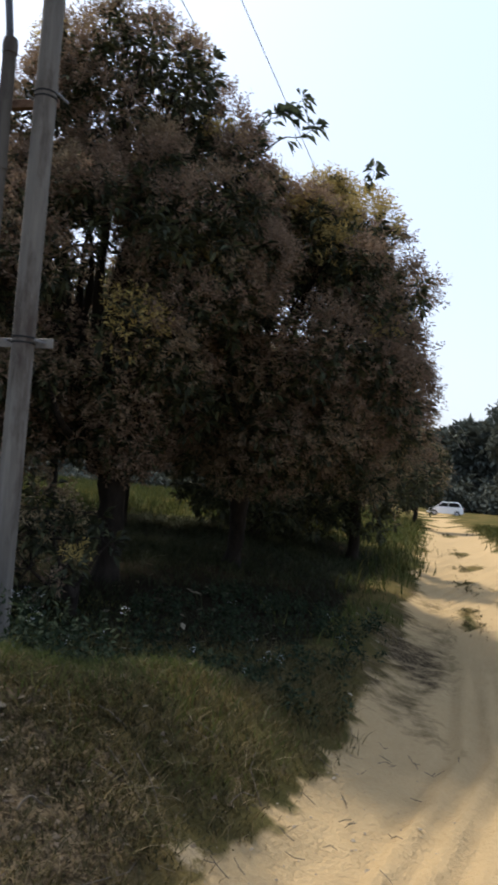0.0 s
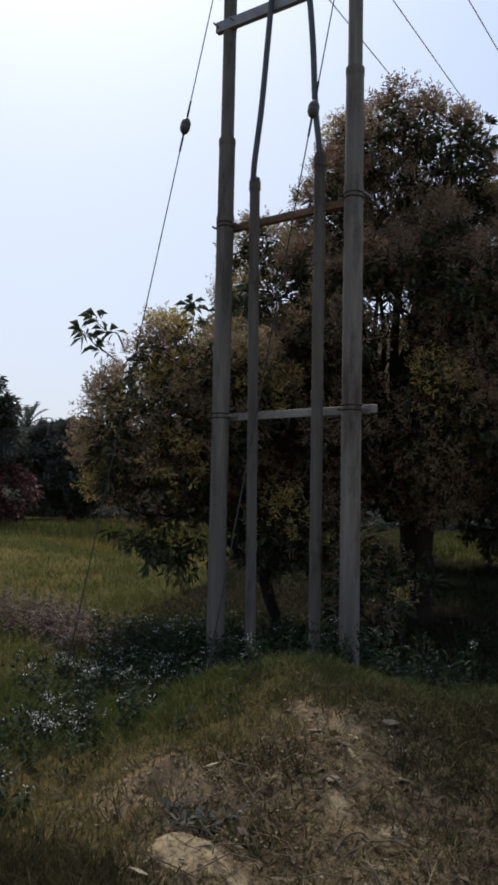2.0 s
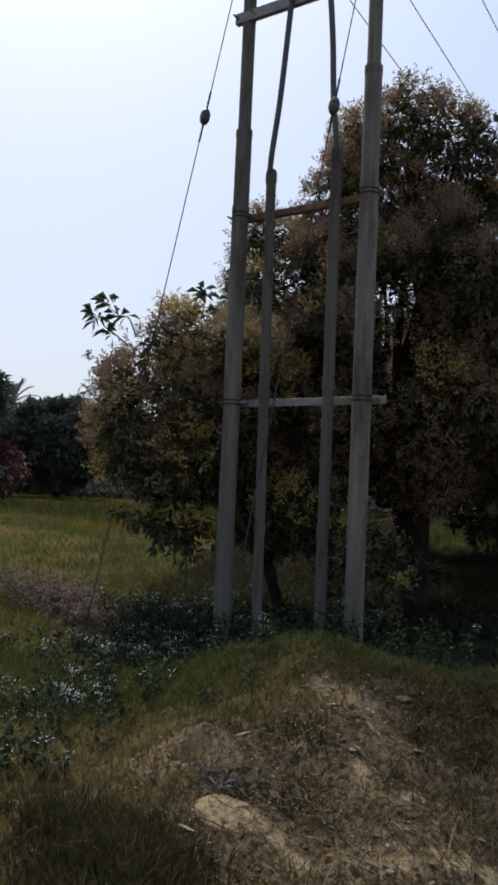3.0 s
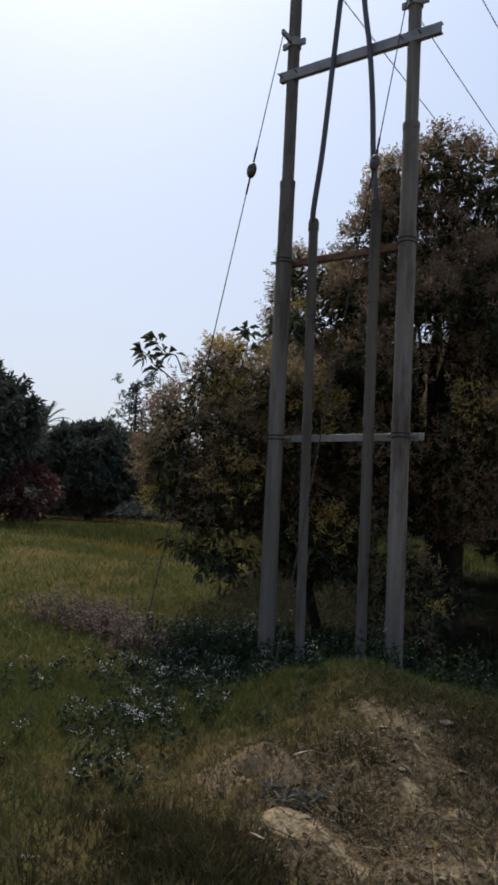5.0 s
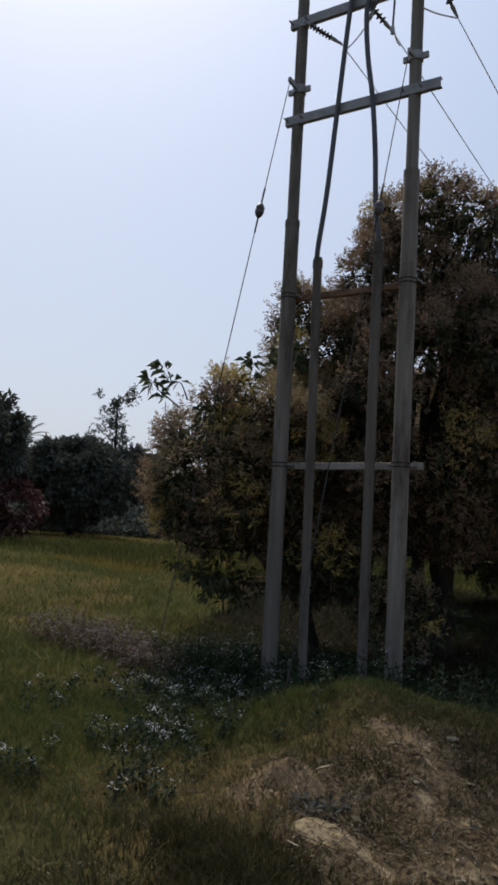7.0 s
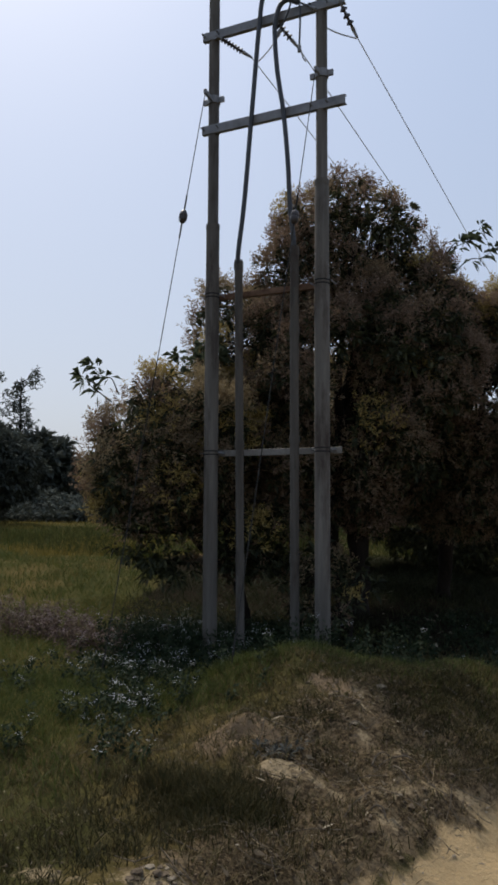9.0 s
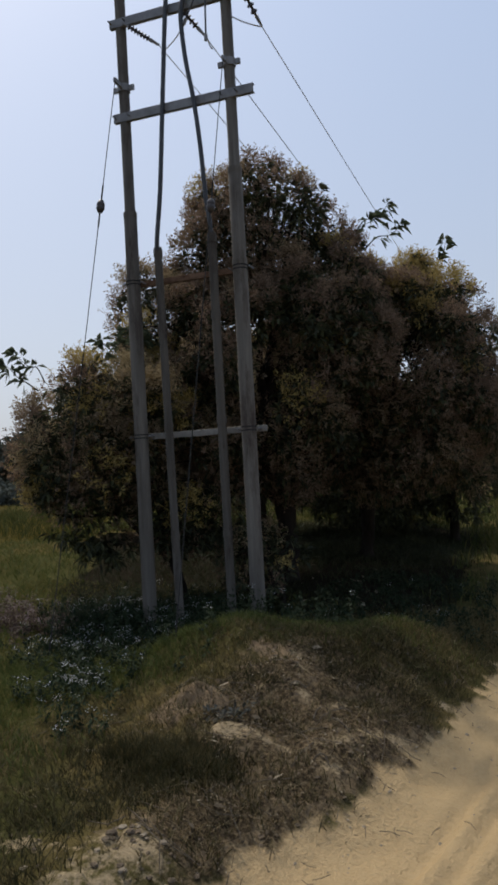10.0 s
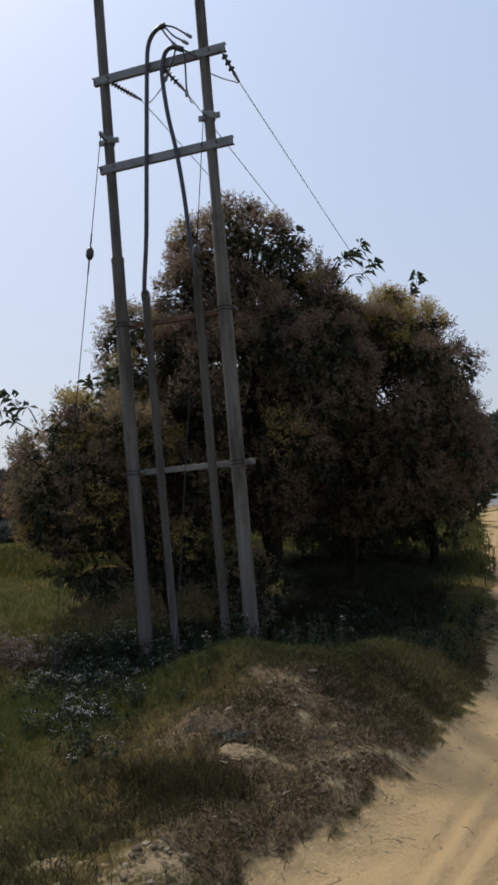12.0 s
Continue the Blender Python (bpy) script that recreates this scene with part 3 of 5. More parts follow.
def flower_crown(r, lobes, openings, golden):
    """Clumps on ellipsoid lobes: middles, outward ways, sizes and tones."""
    mids, ways, sizes = [], [], []
    for (cx, cy, cz), (rx, ry, rz), dens in lobes:
        area = 4 * math.pi * (((rx * ry) ** 1.6 + (rx * rz) ** 1.6 + (ry * rz) ** 1.6) / 3) ** (1 / 1.6)
        n = max(10, int(area * 5.6 * dens))
        i = np.arange(n) + 0.5
        rise, turn = 1 - 2 * i / n, i * 2.39996
        flat = np.sqrt(1 - rise * rise)
        d = unit(np.stack([np.cos(turn) * flat, np.sin(turn) * flat, rise], 1) + r.normal(0, 0.13, (n, 3)))
        k = r.uniform(0.8, 1.02, (n, 1)) - 0.35 * (r.uniform(0, 1, (n, 1)) < 0.28)
        size = r.uniform(0.22, 0.42, n) * min(1.0, (min(rx, ry, rz) / 0.9) ** 0.5)
        mids.append(np.array([cx, cy, cz]) + d * (k * np.array([rx, ry, rz]) - size[:, None] * 0.3))
        ways.append(d)
        sizes.append(size)
    mids, ways, sizes = np.concatenate(mids), np.concatenate(ways), np.concatenate(sizes)
    keep = np.ones(len(mids), dtype=bool)
    for c, rad in [(np.array(l[0]), np.array(l[1])) for l in lobes]:
        keep &= (((mids - c) / rad) ** 2).sum(1) > 0.3
    for c, rad in openings:
        keep &= ((((mids - np.array(c)) / np.array(rad)) ** 2).sum(1) > 1) | (r.uniform(0, 1, len(mids)) < 0.55)
    mids, ways, sizes = mids[keep], ways[keep], sizes[keep]
    rise = (mids[:, 2] - mids[:, 2].min()) / np.ptp(mids[:, 2])
    tone = np.clip(0.18 + 0.18 * rise + 0.24 * wave(mids[:, 0] * 1.0 + mids[:, 2], mids[:, 1] + 0.6 * mids[:, 2], 1.7, 19) + r.normal(0, 0.13, len(mids)), 0, 0.7)
    for c, rad in golden:
        tone = np.where((((mids - np.array(c)) / rad) ** 2).sum(1) < r.uniform(0.3, 1.2, len(mids)), 0.84, tone)
    tone = np.where(r.uniform(0, 1, len(mids)) < 0.07, 0.84, tone)
    return mids, ways, sizes, tone


def flowering_mango(foot, fork, trunk_r, lobes, seed, label, openings=(), golden=(), limbs=18, shoots=(), skirts=(), bare=0.1):
    """A mango tree whose clumps of dark leaves carry flower spikes on their outer sides."""
    r = np.random.default_rng(seed)
    root = tagged(new("mango_tree"), label, "tree", "roadside mango trees")
    root.location = foot
    f, shift = Vector(foot), np.array(foot)
    mids, ways, sizes, tone = flower_crown(r, lobes, openings, golden)
    top = Vector(fork) - f
    trunk_pts = smooth_line([(0, 0, -0.1), (0.03, 0.02, 0.25), tuple(top * 0.6 + Vector((0.05, -0.03, 0))), tuple(top)], 5)
    radii = [trunk_r * (1.4 - 0.12 * i if i < 4 else 1.0 + 0.35 * max(0, i / len(trunk_pts) - 0.7)) for i in range(len(trunk_pts))]
    v, fc = tube_data(trunk_pts, radii, 14)
    v = [tuple(Vector(p) + Vector((noise.noise(Vector(p) * 5), noise.noise(Vector(p) * 5 + Vector((9, 0, 0))), 0)) * trunk_r * 0.3) for p in v]
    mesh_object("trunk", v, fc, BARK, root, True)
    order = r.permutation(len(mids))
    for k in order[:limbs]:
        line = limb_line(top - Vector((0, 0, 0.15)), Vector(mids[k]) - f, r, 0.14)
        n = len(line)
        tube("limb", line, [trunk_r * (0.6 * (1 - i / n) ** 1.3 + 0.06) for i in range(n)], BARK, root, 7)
    crown = Vector(np.mean([l[0] for l in lobes], 0)) - f
    tv, tf = [], []
    for k in order:
        m = Vector(mids[k]) - f
        line = limb_line(m.lerp(crown, r.uniform(0.35, 0.7)), m, r, 0.06)[::3]
        bv, bf = tube_data(line, [0.013 - 0.0022 * i for i in range(len(line))], 5, False)
        tf += [tuple(i + len(tv) for i in q) for q in bf]
        tv += bv
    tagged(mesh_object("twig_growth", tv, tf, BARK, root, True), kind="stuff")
    for q in shoots:
        q = Vector(q) - f
        start = q.lerp(crown, 0.24)
        line = limb_line(start, q, r, 0.04)
        tube("shoot", line, [0.009 - 0.0005 * i for i in range(len(line))], BARK, root, 5)
        sc = np.array([line[i] for i in (5, 7, 9, 11, 12, 12)]) + r.normal(0, 0.02, (6, 3))
        sv, sf = leaves(sc, np.tile(np.array((q - start).normalized()), (6, 1)), r, 5, 0.18, 0.015, 1.1, 1.1)
        tagged(numpy_mesh("shoot_leaves", sv, sf, SHOOT_LEAF, root), kind="stuff")
    count = np.maximum(3, (15 * (sizes / 0.28) ** 2).astype(int))
    who = np.repeat(np.arange(len(mids)), count)
    u = unit(r.normal(0, 1, (len(who), 3)) + ways[who] * 0.3 - [0, 0, 0.1])
    c = mids[who] + u * (sizes[who] * r.uniform(0.3, 0.95, len(who)))[:, None]
    if skirts:
        sk = np.concatenate([np.array(q) + r.normal(0, 0.11, (16, 3)) * [1, 1, 0.8] for q in skirts])
        c, u = np.concatenate([c, sk]), np.concatenate([u, np.tile([0.0, 0.0, -0.8], (len(sk), 1))])
    lv, lf = leaves(c - shift, u, r, 9, 0.13, 0.034, 0.7)
    tagged(numpy_mesh("leaves", lv, lf, LEAF, root), kind="stuff")
    count = (50 * (sizes / 0.28) ** 2 * (r.uniform(0, 1, len(mids)) > bare)).astype(int)
    who = np.repeat(np.arange(len(mids)), count)
    u = unit(r.normal(0, 0.62, (len(who), 3)) + ways[who] * 0.75 + [0, 0, 0.55])
    c = mids[who] + u * (sizes[who] * r.uniform(0.7, 1.02, len(who)))[:, None]
    fv, ff = flower_spikes(c - shift, unit(u + r.normal(0, 0.25, u.shape) + [0, 0, 0.25]), r, 0.16)
    ob = tagged(numpy_mesh("blossom", fv, ff, BLOSSOM, root), kind="stuff")
    ob.data.attributes.new("tone", "FLOAT", "POINT").data.foreach_set("value", np.repeat(tone[who], 64).astype(np.float32))
    return root


def across_view(cx, cy, ux, uy, along, depth, z):
    """A place beside a tree's middle, along its broad side and in depth."""
    return (cx + ux * along - uy * depth, cy + uy * along + ux * depth, z)


def big(along, depth, z):
    return across_view(-5.45, 4.95, 0.82, 0.573, along, depth, z)


def round_tree(along, depth, z):
    return across_view(-4.35, 6.5, 0.9, 0.435, along, depth, z)


def bush(along, depth, z):
    return across_view(-6.5, 2.9, 0.7, 0.714, along, depth, z)


flowering_mango((-5.45, 5.05, land_z(-5.45, 5.05)), (-5.42, 5.0, 1.5), 0.13,
                [(big(-0.08, 0, 4.9), (0.86, 0.9, 1.08), 1.0), (big(-0.72, 0, 4.4), (0.52, 0.65, 0.55), 1.0), (big(-1.45, -0.1, 3.82), (0.63, 0.7, 0.72), 1.0), (big(0.6, 0.1, 4.95), (0.5, 0.5, 0.45), 1.0), (big(0.98, 0, 4.3), (0.55, 0.6, 0.55), 0.9),
                 (big(-0.1, 0, 3.0), (1.55, 1.5, 1.5), 0.95), (big(0.7, -0.5, 3.6), (0.8, 0.8, 0.85), 1.0), (big(-1.2, 0.3, 2.6), (0.8, 0.9, 1.1), 0.9)],
                11, "large mango tree in brownish blossom with sky showing through its crown",
                openings=[(big(0.4, 0, 4.5), (0.7, 1.2, 0.28)), (big(-0.5, -0.6, 3.75), (0.42, 1.1, 0.42)), (big(-0.3, 0.8, 3.7), (0.7, 1.2, 0.5))],
                golden=[(big(-1.4, -0.8, 3.5), 0.4), (big(-0.95, -1.0, 3.0), 0.3)],
                limbs=26, shoots=[(-3.92, 5.6, 5.3), (-3.76, 5.6, 4.98), (-4.1, 5.5, 5.1), (-6.35, 3.0, 3.62), (-6.5, 3.1, 3.5)], bare=0.12)
flowering_mango((-5.5, 7.85, land_z(-5.5, 7.85)), (-5.35, 7.65, 1.5), 0.11,
                [(round_tree(0.1, 0, 3.0), (1.5, 1.4, 1.55), 1.0), (round_tree(0.0, 0, 4.1), (0.78, 0.85, 0.62), 1.05), (round_tree(1.02, 0.5, 2.5), (0.6, 0.8, 1.05), 1.0), (round_tree(-0.75, 0.1, 4.05), (0.6, 0.7, 0.55), 1.0),
                 (round_tree(0.62, 0.2, 3.45), (0.56, 0.7, 0.6), 1.0), (round_tree(-0.2, 0.3, 2.2), (1.25, 1.2, 0.85), 0.9), (round_tree(-1.0, 0.2, 3.15), (0.75, 0.8, 0.85), 1.0), ((-5.0, 8.6, 2.5), (0.95, 0.95, 0.85), 0.9)],
                13, "rounded mango tree in yellow-brown blossom beside the track",
                golden=[(round_tree(-0.45, -0.5, 4.4), 0.6), (round_tree(0.3, -0.6, 4.3), 0.5), (round_tree(0.4, -1.2, 3.3), 0.3), (round_tree(-0.4, -1.3, 2.5), 0.3)],
                limbs=18, shoots=[round_tree(0.85, -0.2, 4.95), round_tree(1.68, 0.5, 2.5), round_tree(1.66, 0.5, 2.85)], bare=0.05)
flowering_mango((-6.1, 3.5, land_z(-6.1, 3.5)), (-6.15, 3.4, 1.0), 0.06,
                [(bush(-0.36, 0, 2.25), (0.7, 0.8, 0.9), 1.1), (bush(-0.4, 0, 1.8), (0.52, 0.7, 0.5), 1.0), (bush(0.1, 0.05, 2.4), (0.75, 0.75, 0.85), 1.0), (bush(0.85, 0.1, 2.2), (0.7, 0.7, 0.8), 0.75), (bush(0.75, 0.2, 1.4), (0.6, 0.6, 0.5), 0.6)],
                12, "low bushy mango tree in yellow blossom behind the poles",
                openings=[(bush(0.75, -0.3, 1.75), (0.35, 0.6, 0.22))],
                golden=[(bush(-0.5, -0.2, 3.0), 0.36), (bush(0.0, -0.5, 2.85), 0.32), (bush(-0.95, -0.3, 1.75), 0.3), (bush(-0.25, -0.6, 1.75), 0.25)],
                limbs=9, shoots=[bush(-1.1, -0.1, 3.32), bush(-1.2, -0.1, 3.2), bush(-0.15, -0.2, 3.45), bush(0.35, -0.1, 3.5)],
                skirts=[bush(-0.55, -0.3, 1.15), bush(-0.35, -0.35, 1.05), bush(-0.15, -0.2, 1.1), bush(0.5, -0.2, 1.15), bush(0.65, -0.1, 1.1), bush(0.95, -0.1, 1.1), bush(1.1, 0.1, 1.1)], bare=0.06)
flowering_mango((-4.95, 3.95, land_z(-4.95, 3.95)), (-4.95, 3.9, 0.5), 0.03,
                [((-4.95, 3.9, 0.85), (0.38, 0.36, 0.3), 0.55), ((-5.3, 3.75, 1.0), (0.3, 0.3, 0.25), 0.6), ((-5.05, 3.7, 0.6), (0.5, 0.4, 0.2), 0.5)],
                18, "small brownish sapling in the shade behind the poles", limbs=6, bare=0.5)
for ox, oy, osize, oseed in ((-8.66, 9.7, 2.3, 36), (-11.5, 10.2, 2.0, 34), (-13.2, 13.2, 1.9, 35)):
    mango_tree("mango_tree", (ox, oy, land_z(ox, oy)), (ox, oy, 1.7), 0.11, [((ox, oy, 1.75 + 0.62 * osize), (osize, osize, 0.66 * osize), 0.8)],
               oseed, "dark mango tree of the orchard behind the front row", 14, 0.18, 0.25, 1.65, 9, group="roadside mango trees")
mango_tree("mango_tree", (-7.3, 7.5, land_z(-7.3, 7.5)), (-7.2, 7.4, 1.5), 0.09, [((-7.0, 7.3, 2.5), (1.3, 1.2, 0.95), 0.85)],
           37, "dark mango tree standing close behind the front row", 16, 0.15, 0.3, 1.5, 9, group="roadside mango trees")
for ox, oy, oseed in ((-7.0, 11.6, 14), (-7.6, 14.8, 33)):
    mango_tree("mango_tree", (ox, oy, land_z(ox, oy)), (ox, oy, 1.2), 0.1, [((ox, oy, 1.9), (1.8, 1.7, 1.5), 0.8)],
               oseed, "dark low-hanging mango tree of the orchard", 14, 0.17, 0.2, 0.45, 9, group="roadside mango trees")
mango_tree("mango_tree", (-9.4, 32.0, land_z(-9.4, 32)), (-9.4, 32.0, 1.0), 0.1,
           [((-9.4, 32.0, 2.2), (1.35, 1.3, 1.7), 0.9)], 15, "small yellowish mango tree at the track's edge", 9, 0.2, 0.9, 0.1, 8, group="roadside mango trees")
mango_tree("mango_tree", (-5.4, 12.4, land_z(-5.4, 12.4)), (-5.4, 12.4, 1.0), 0.1,
           [((-5.3, 12.4, 1.95), (1.3, 1.4, 1.35), 0.9)], 17, "small yellowish mango tree leaning over the track's edge", 12, 0.15, 0.8, 0.5, 8, group="roadside mango trees")
mango_tree("roadside_tree", (-5.2, 40, land_z(-5.2, 40)), (-5.2, 40, 2.2), 0.2,
           [((-5.3, 40, 4.8), (2.7, 2.4, 2.5), 0.8), ((-5.0, 39.6, 2.0), (2.3, 2.2, 1.9), 0.8)], 16, "dark leafy tree across the track", 6, 0.3, 0, 0.3, 12, HAZED_LEAF)

# far trees round the field
mango_tree("field_tree", (-26.5, 8.8, land_z(-26.5, 8.8)), (-26.5, 8.8, 1.8), 0.22,
           [((-27, 8.2, 3.95), (3.1, 3.1, 2.8), 0.9), ((-26, 6.8, 2.8), (2.3, 2.3, 1.9), 0.9)], 21, "dark rounded tree at the far field edge", 6, 0.34, 0, 0.5, 10, HAZED_LEAF, group="field edge trees")
mango_tree("field_tree", (-29.7, 16.0, land_z(-29.7, 16.0)), (-29.6, 16.0, 1.5), 0.16,
           [((-29.6, 16.0, 3.3), (2.5, 2.5, 1.9), 0.9)], 22, "dark spreading tree with a forked trunk at the field edge", 9, 0.28, 0, 1.0, 12, HAZED_LEAF, group="field edge trees")
mango_tree("red_bush", (-25.3, 10.2, land_z(-25.3, 10.2)), (-25.3, 10.2, 0.9), 0.08,
           [((-25.3, 10.3, 2.0), (1.4, 1.4, 1.1), 0.8)], 23, "dark reddish bush at the field edge", 6, 0.26, 0, 0.5, 6, RED_LEAF, "bush")


def belt_tree(x, y, size, seed):
    z = land_z(x, y)
    return mango_tree("field_tree", (x, y, z), (x, y, z + size * 0.3), 0.05 * size,
                      [((x, y, z + size * 0.6), (size * 0.55, size * 0.55, size * 0.48), 0.5)], seed, "dark distant tree in the belt beyond the field", 7 / size, 0.16 * size, 0, z + size * 0.04, 5, HAZED_LEAF, group="field edge trees")


belt = np.random.default_rng(3)
for k in range(44):
    ang = radians(-8 + k * 2.5)
    far = k > 26
    dist = belt.uniform(94, 112) if far else belt.uniform(44, 64)
    belt_tree(-0.5 - dist * math.cos(ang), -3 + dist * math.sin(ang), belt.uniform(7.5, 10) if far else belt.uniform(3.6, 5.2), 100 + k)


def hedge(name, n, seed, a0, a1, d0, d1, height, leaf, label):
    r = np.random.default_rng(seed)
    a, d = np.radians(r.uniform(a0, a1, n)), r.uniform(d0, d1, n)
    x, y = -0.5 - d * np.cos(a), -3 + d * np.sin(a)
    z = land(x, y) + height * r.uniform(0, 1, n) ** 1.1 * (0.75 + 0.4 * wave(x, y, 0.6, seed))
    v, f = leaves(np.stack([x, y, z], 1), unit(r.normal(0, 1, (n, 3)) + [0, 0, 0.5]), r, 5, leaf, leaf * 0.4, 0.4)
    tagged(numpy_mesh(name, v, f, HAZED_LEAF), label, "hedge", kind="stuff")


hedge("hedge", 16000, 9, -10, 62, 38, 43, 1.5, 0.3, "dark tangled undergrowth along the field's far edge")
hedge("hedge", 9000, 10, 60, 102, 90, 104, 5.0, 0.75, "dark distant woods beyond the cross road")


def palm_tree(x, y, height, seed):
    r = np.random.default_rng(seed)
    z = land_z(x, y)
    root = tagged(new("palm_tree"), "distant date palm with a ragged crown", "palm")
    root.location = (x, y, z)
    tube("trunk", smooth_line([(0, 0, -0.1), (0.1, 0, height * 0.5), (0.05, 0, height)], 5), 0.16, BARK, root, 8)
    vs, fs = [], []
    for k in range(34):
        a, e = r.uniform(0, 6.283), r.uniform(-0.5, 1.3)
        d = Vector((math.cos(a) * math.cos(e), math.sin(a) * math.cos(e), math.sin(e)))
        p, step = Vector((0.05, 0, height)), 0.22
        for s in range(8):
            q = p + d * step
            w = d.cross(Vector((0, 0, 1))).normalized() * 0.22
            for sign in (-1, 1):
                n = len(vs)
                vs += [tuple(p), tuple(q), tuple(q + w * sign + d * 0.15 - Vector((0, 0, 0.06)))]
                fs.append((n, n + 1, n + 2))
            p, d = q, (d - Vector((0, 0, 0.13))).normalized()
    tagged(mesh_object("fronds", vs, fs, HAZED_LEAF, root), kind="stuff")


palm_tree(-47.5, 23.6, 5.6, 5)


def slender_tree(x, y, height, seed):
    r = np.random.default_rng(seed)
    z = land_z(x, y)
    root = tagged(new("slender_tree"), "tall thin sparse tree above the field belt", "tree")
    root.location = (x, y, z)
    tube("trunk", [(0, 0, -0.1), (0.05, 0, height * 0.5), (0, 0, height * 0.97)], [0.14, 0.09, 0.02], BARK, root, 7)
    mids = [Vector((r.normal(0, 0.55), r.normal(0, 0.55), height * t)) for t in r.uniform(0.45, 1.0, 38)]
    for m in mids[:16]:
        tube("limb", [(0, 0, m.z - 0.5), tuple(m)], [0.03, 0.008], BARK, root, 5)
    cs = np.concatenate([np.array(m) + r.normal(0, 0.22, (14, 3)) for m in mids])
    lv, lf = leaves(cs, unit(r.normal(0, 1, cs.shape)), r, 4, 0.26, 0.09, 0.8)
    tagged(numpy_mesh("leaves", lv, lf, HAZED_LEAF, root), kind="stuff")


slender_tree(-40.6, 26.0, 8.9, 6)

# ---- the double pole ----
rig = tagged(new("double_pole_structure"), "weathered grey twin power poles with cross arms and cable conduits", "power pole")
POLE_A = (Vector((-5.655, 2.335, 0.0)), Vector((-5.655, 2.335, 7.9)))
POLE_B = (Vector((-4.445, 2.575, 0.1)), Vector((-4.435, 2.58, 7.9)))


def on_pole(pole, z):
    a, b = pole
    return a.lerp(b, (z - a.z) / (b.z - a.z))


def pole_part(pole, low, mid, top, step, material, label):
    steps = [(-0.3, low), (3.98, low), (4.02, mid), (step - 0.02, mid), (step + 0.02, top), (7.9, top)]
    ob = tube("pole", [on_pole(pole, z) for z, _ in steps], [r for _, r in steps], material, rig, 20, label)
    for z, r in ((4.0, low + 0.003), (step, mid + 0.003)):
        tube("collar", [on_pole(pole, z - 0.03), on_pole(pole, z + 0.03)], r, material, ob, 20)
    return ob


pole_part(POLE_A, 0.075, 0.071, 0.058, 4.70, POLE, "stepped tubular pole, streaked grey")
pole_part(POLE_B, 0.076, 0.072, 0.058, 4.97, PALE_POLE, "stepped tubular pole, streaked pale grey")


def cross_arm(z, over_a, over_b):
    """A channel behind both poles, held by strap clamps round their fronts."""
    a, b = on_pole(POLE_A, z), on_pole(POLE_B, z)
    d = (b - a).normalized()
    front = -d.cross(Vector((0, 0, 1))).normalized()
    ob = channel("cross_arm", a - d * over_a - front * 0.062, b + d * over_b - front * 0.062, 0.05, 0.095, 0.008, STEEL, rig)
    for c in (a, b):
        tube("clamp", [c + Vector((0, 0, -0.03)), c + Vector((0, 0, 0.03))], 0.063, STEEL, ob, 18)
        for s in (-0.085, 0.085):
            tube("bolt", [c + d * s - front * 0.13, c + d * s + front * 0.02], 0.009, STEEL, ob, 6)
            bar("clamp_ear", c + d * s * 0.6 + front * 0.005, c + d * s * 1.3 + front * 0.005, 0.01, 0.06, STEEL, ob, 0.002)
    return ob


cross_arm(5.77, 0.11, 0.27)
cross_arm(6.825, 0.11, 0.27)


def brace(z, width, height, material, label, extra):
    a, b = on_pole(POLE_A, z), on_pole(POLE_B, z)
    d = (b - a).normalized()
    front = -d.cross(Vector((0, 0, 1))).normalized() * 0.093
    ob = bar("brace", a - d * 0.03 + front, b + d * extra + front, width, height, material, rig, 0.002, label)
    for c, r in ((a, 0.079), (b, 0.080)):
        for low in (-0.024, 0.012):
            tube("clamp", [c + Vector((0, 0, low)), c + Vector((0, 0, low + 0.012))], r, TYRE, ob, 18)
        for side in (-0.11, 0.11):
            tube("bolt", [c + d * side - front * 0.4, c + d * side + front * 1.15], 0.009, STEEL, ob, 6)
    return ob


brace(2.28, 0.012, 0.065, PALE_BAR, "pale galvanised flat bar", 0.17)
brace(3.95, 0.05, 0.06, RUST, "rusty brown angle bar", 0.04)

DUCTS = ((Vector((-5.30, 2.40, 0.0)), Vector((-5.32, 2.355, 4.285)), 0.043), (Vector((-4.71, 2.49, 0.0)), Vector((-4.70, 2.472, 4.345)), 0.046))
for foot, head, r in DUCTS:
    d = tube("conduit", [foot - Vector((0, 0, 0.2)), foot.lerp(head, 0.5), head], r, DUCT, rig, 16, "dark grey cable conduit pipe")
    for k in (0.28, 0.55, 0.8, 0.985):
        p = foot.lerp(head, k)
        tube("coupling", [p - Vector((0, 0, 0.04)), p + Vector((0, 0, 0.04))], r + 0.006, DUCT, d, 16)

CABLES = (
    [(-5.32, 2.355, 4.20), (-5.29, 2.31, 4.35), (-5.222, 2.32, 4.88), (-5.152, 2.333, 5.69), (-5.083, 2.347, 6.516), (-5.055, 2.352, 6.80), (-5.027, 2.358, 7.026), (-4.96, 2.371, 7.16), (-4.867, 2.389, 7.215), (-4.80, 2.40, 7.222)],
    [(-4.70, 2.472, 4.25), (-4.69, 2.44, 4.42), (-4.716, 2.42, 4.74), (-4.742, 2.414, 5.24), (-4.789, 2.405, 5.75), (-4.856, 2.392, 6.206), (-4.885, 2.386, 6.60), (-4.871, 2.389, 6.79), (-4.817, 2.40, 6.92), (-4.72, 2.419, 6.947), (-4.624, 2.438, 6.89)],
)
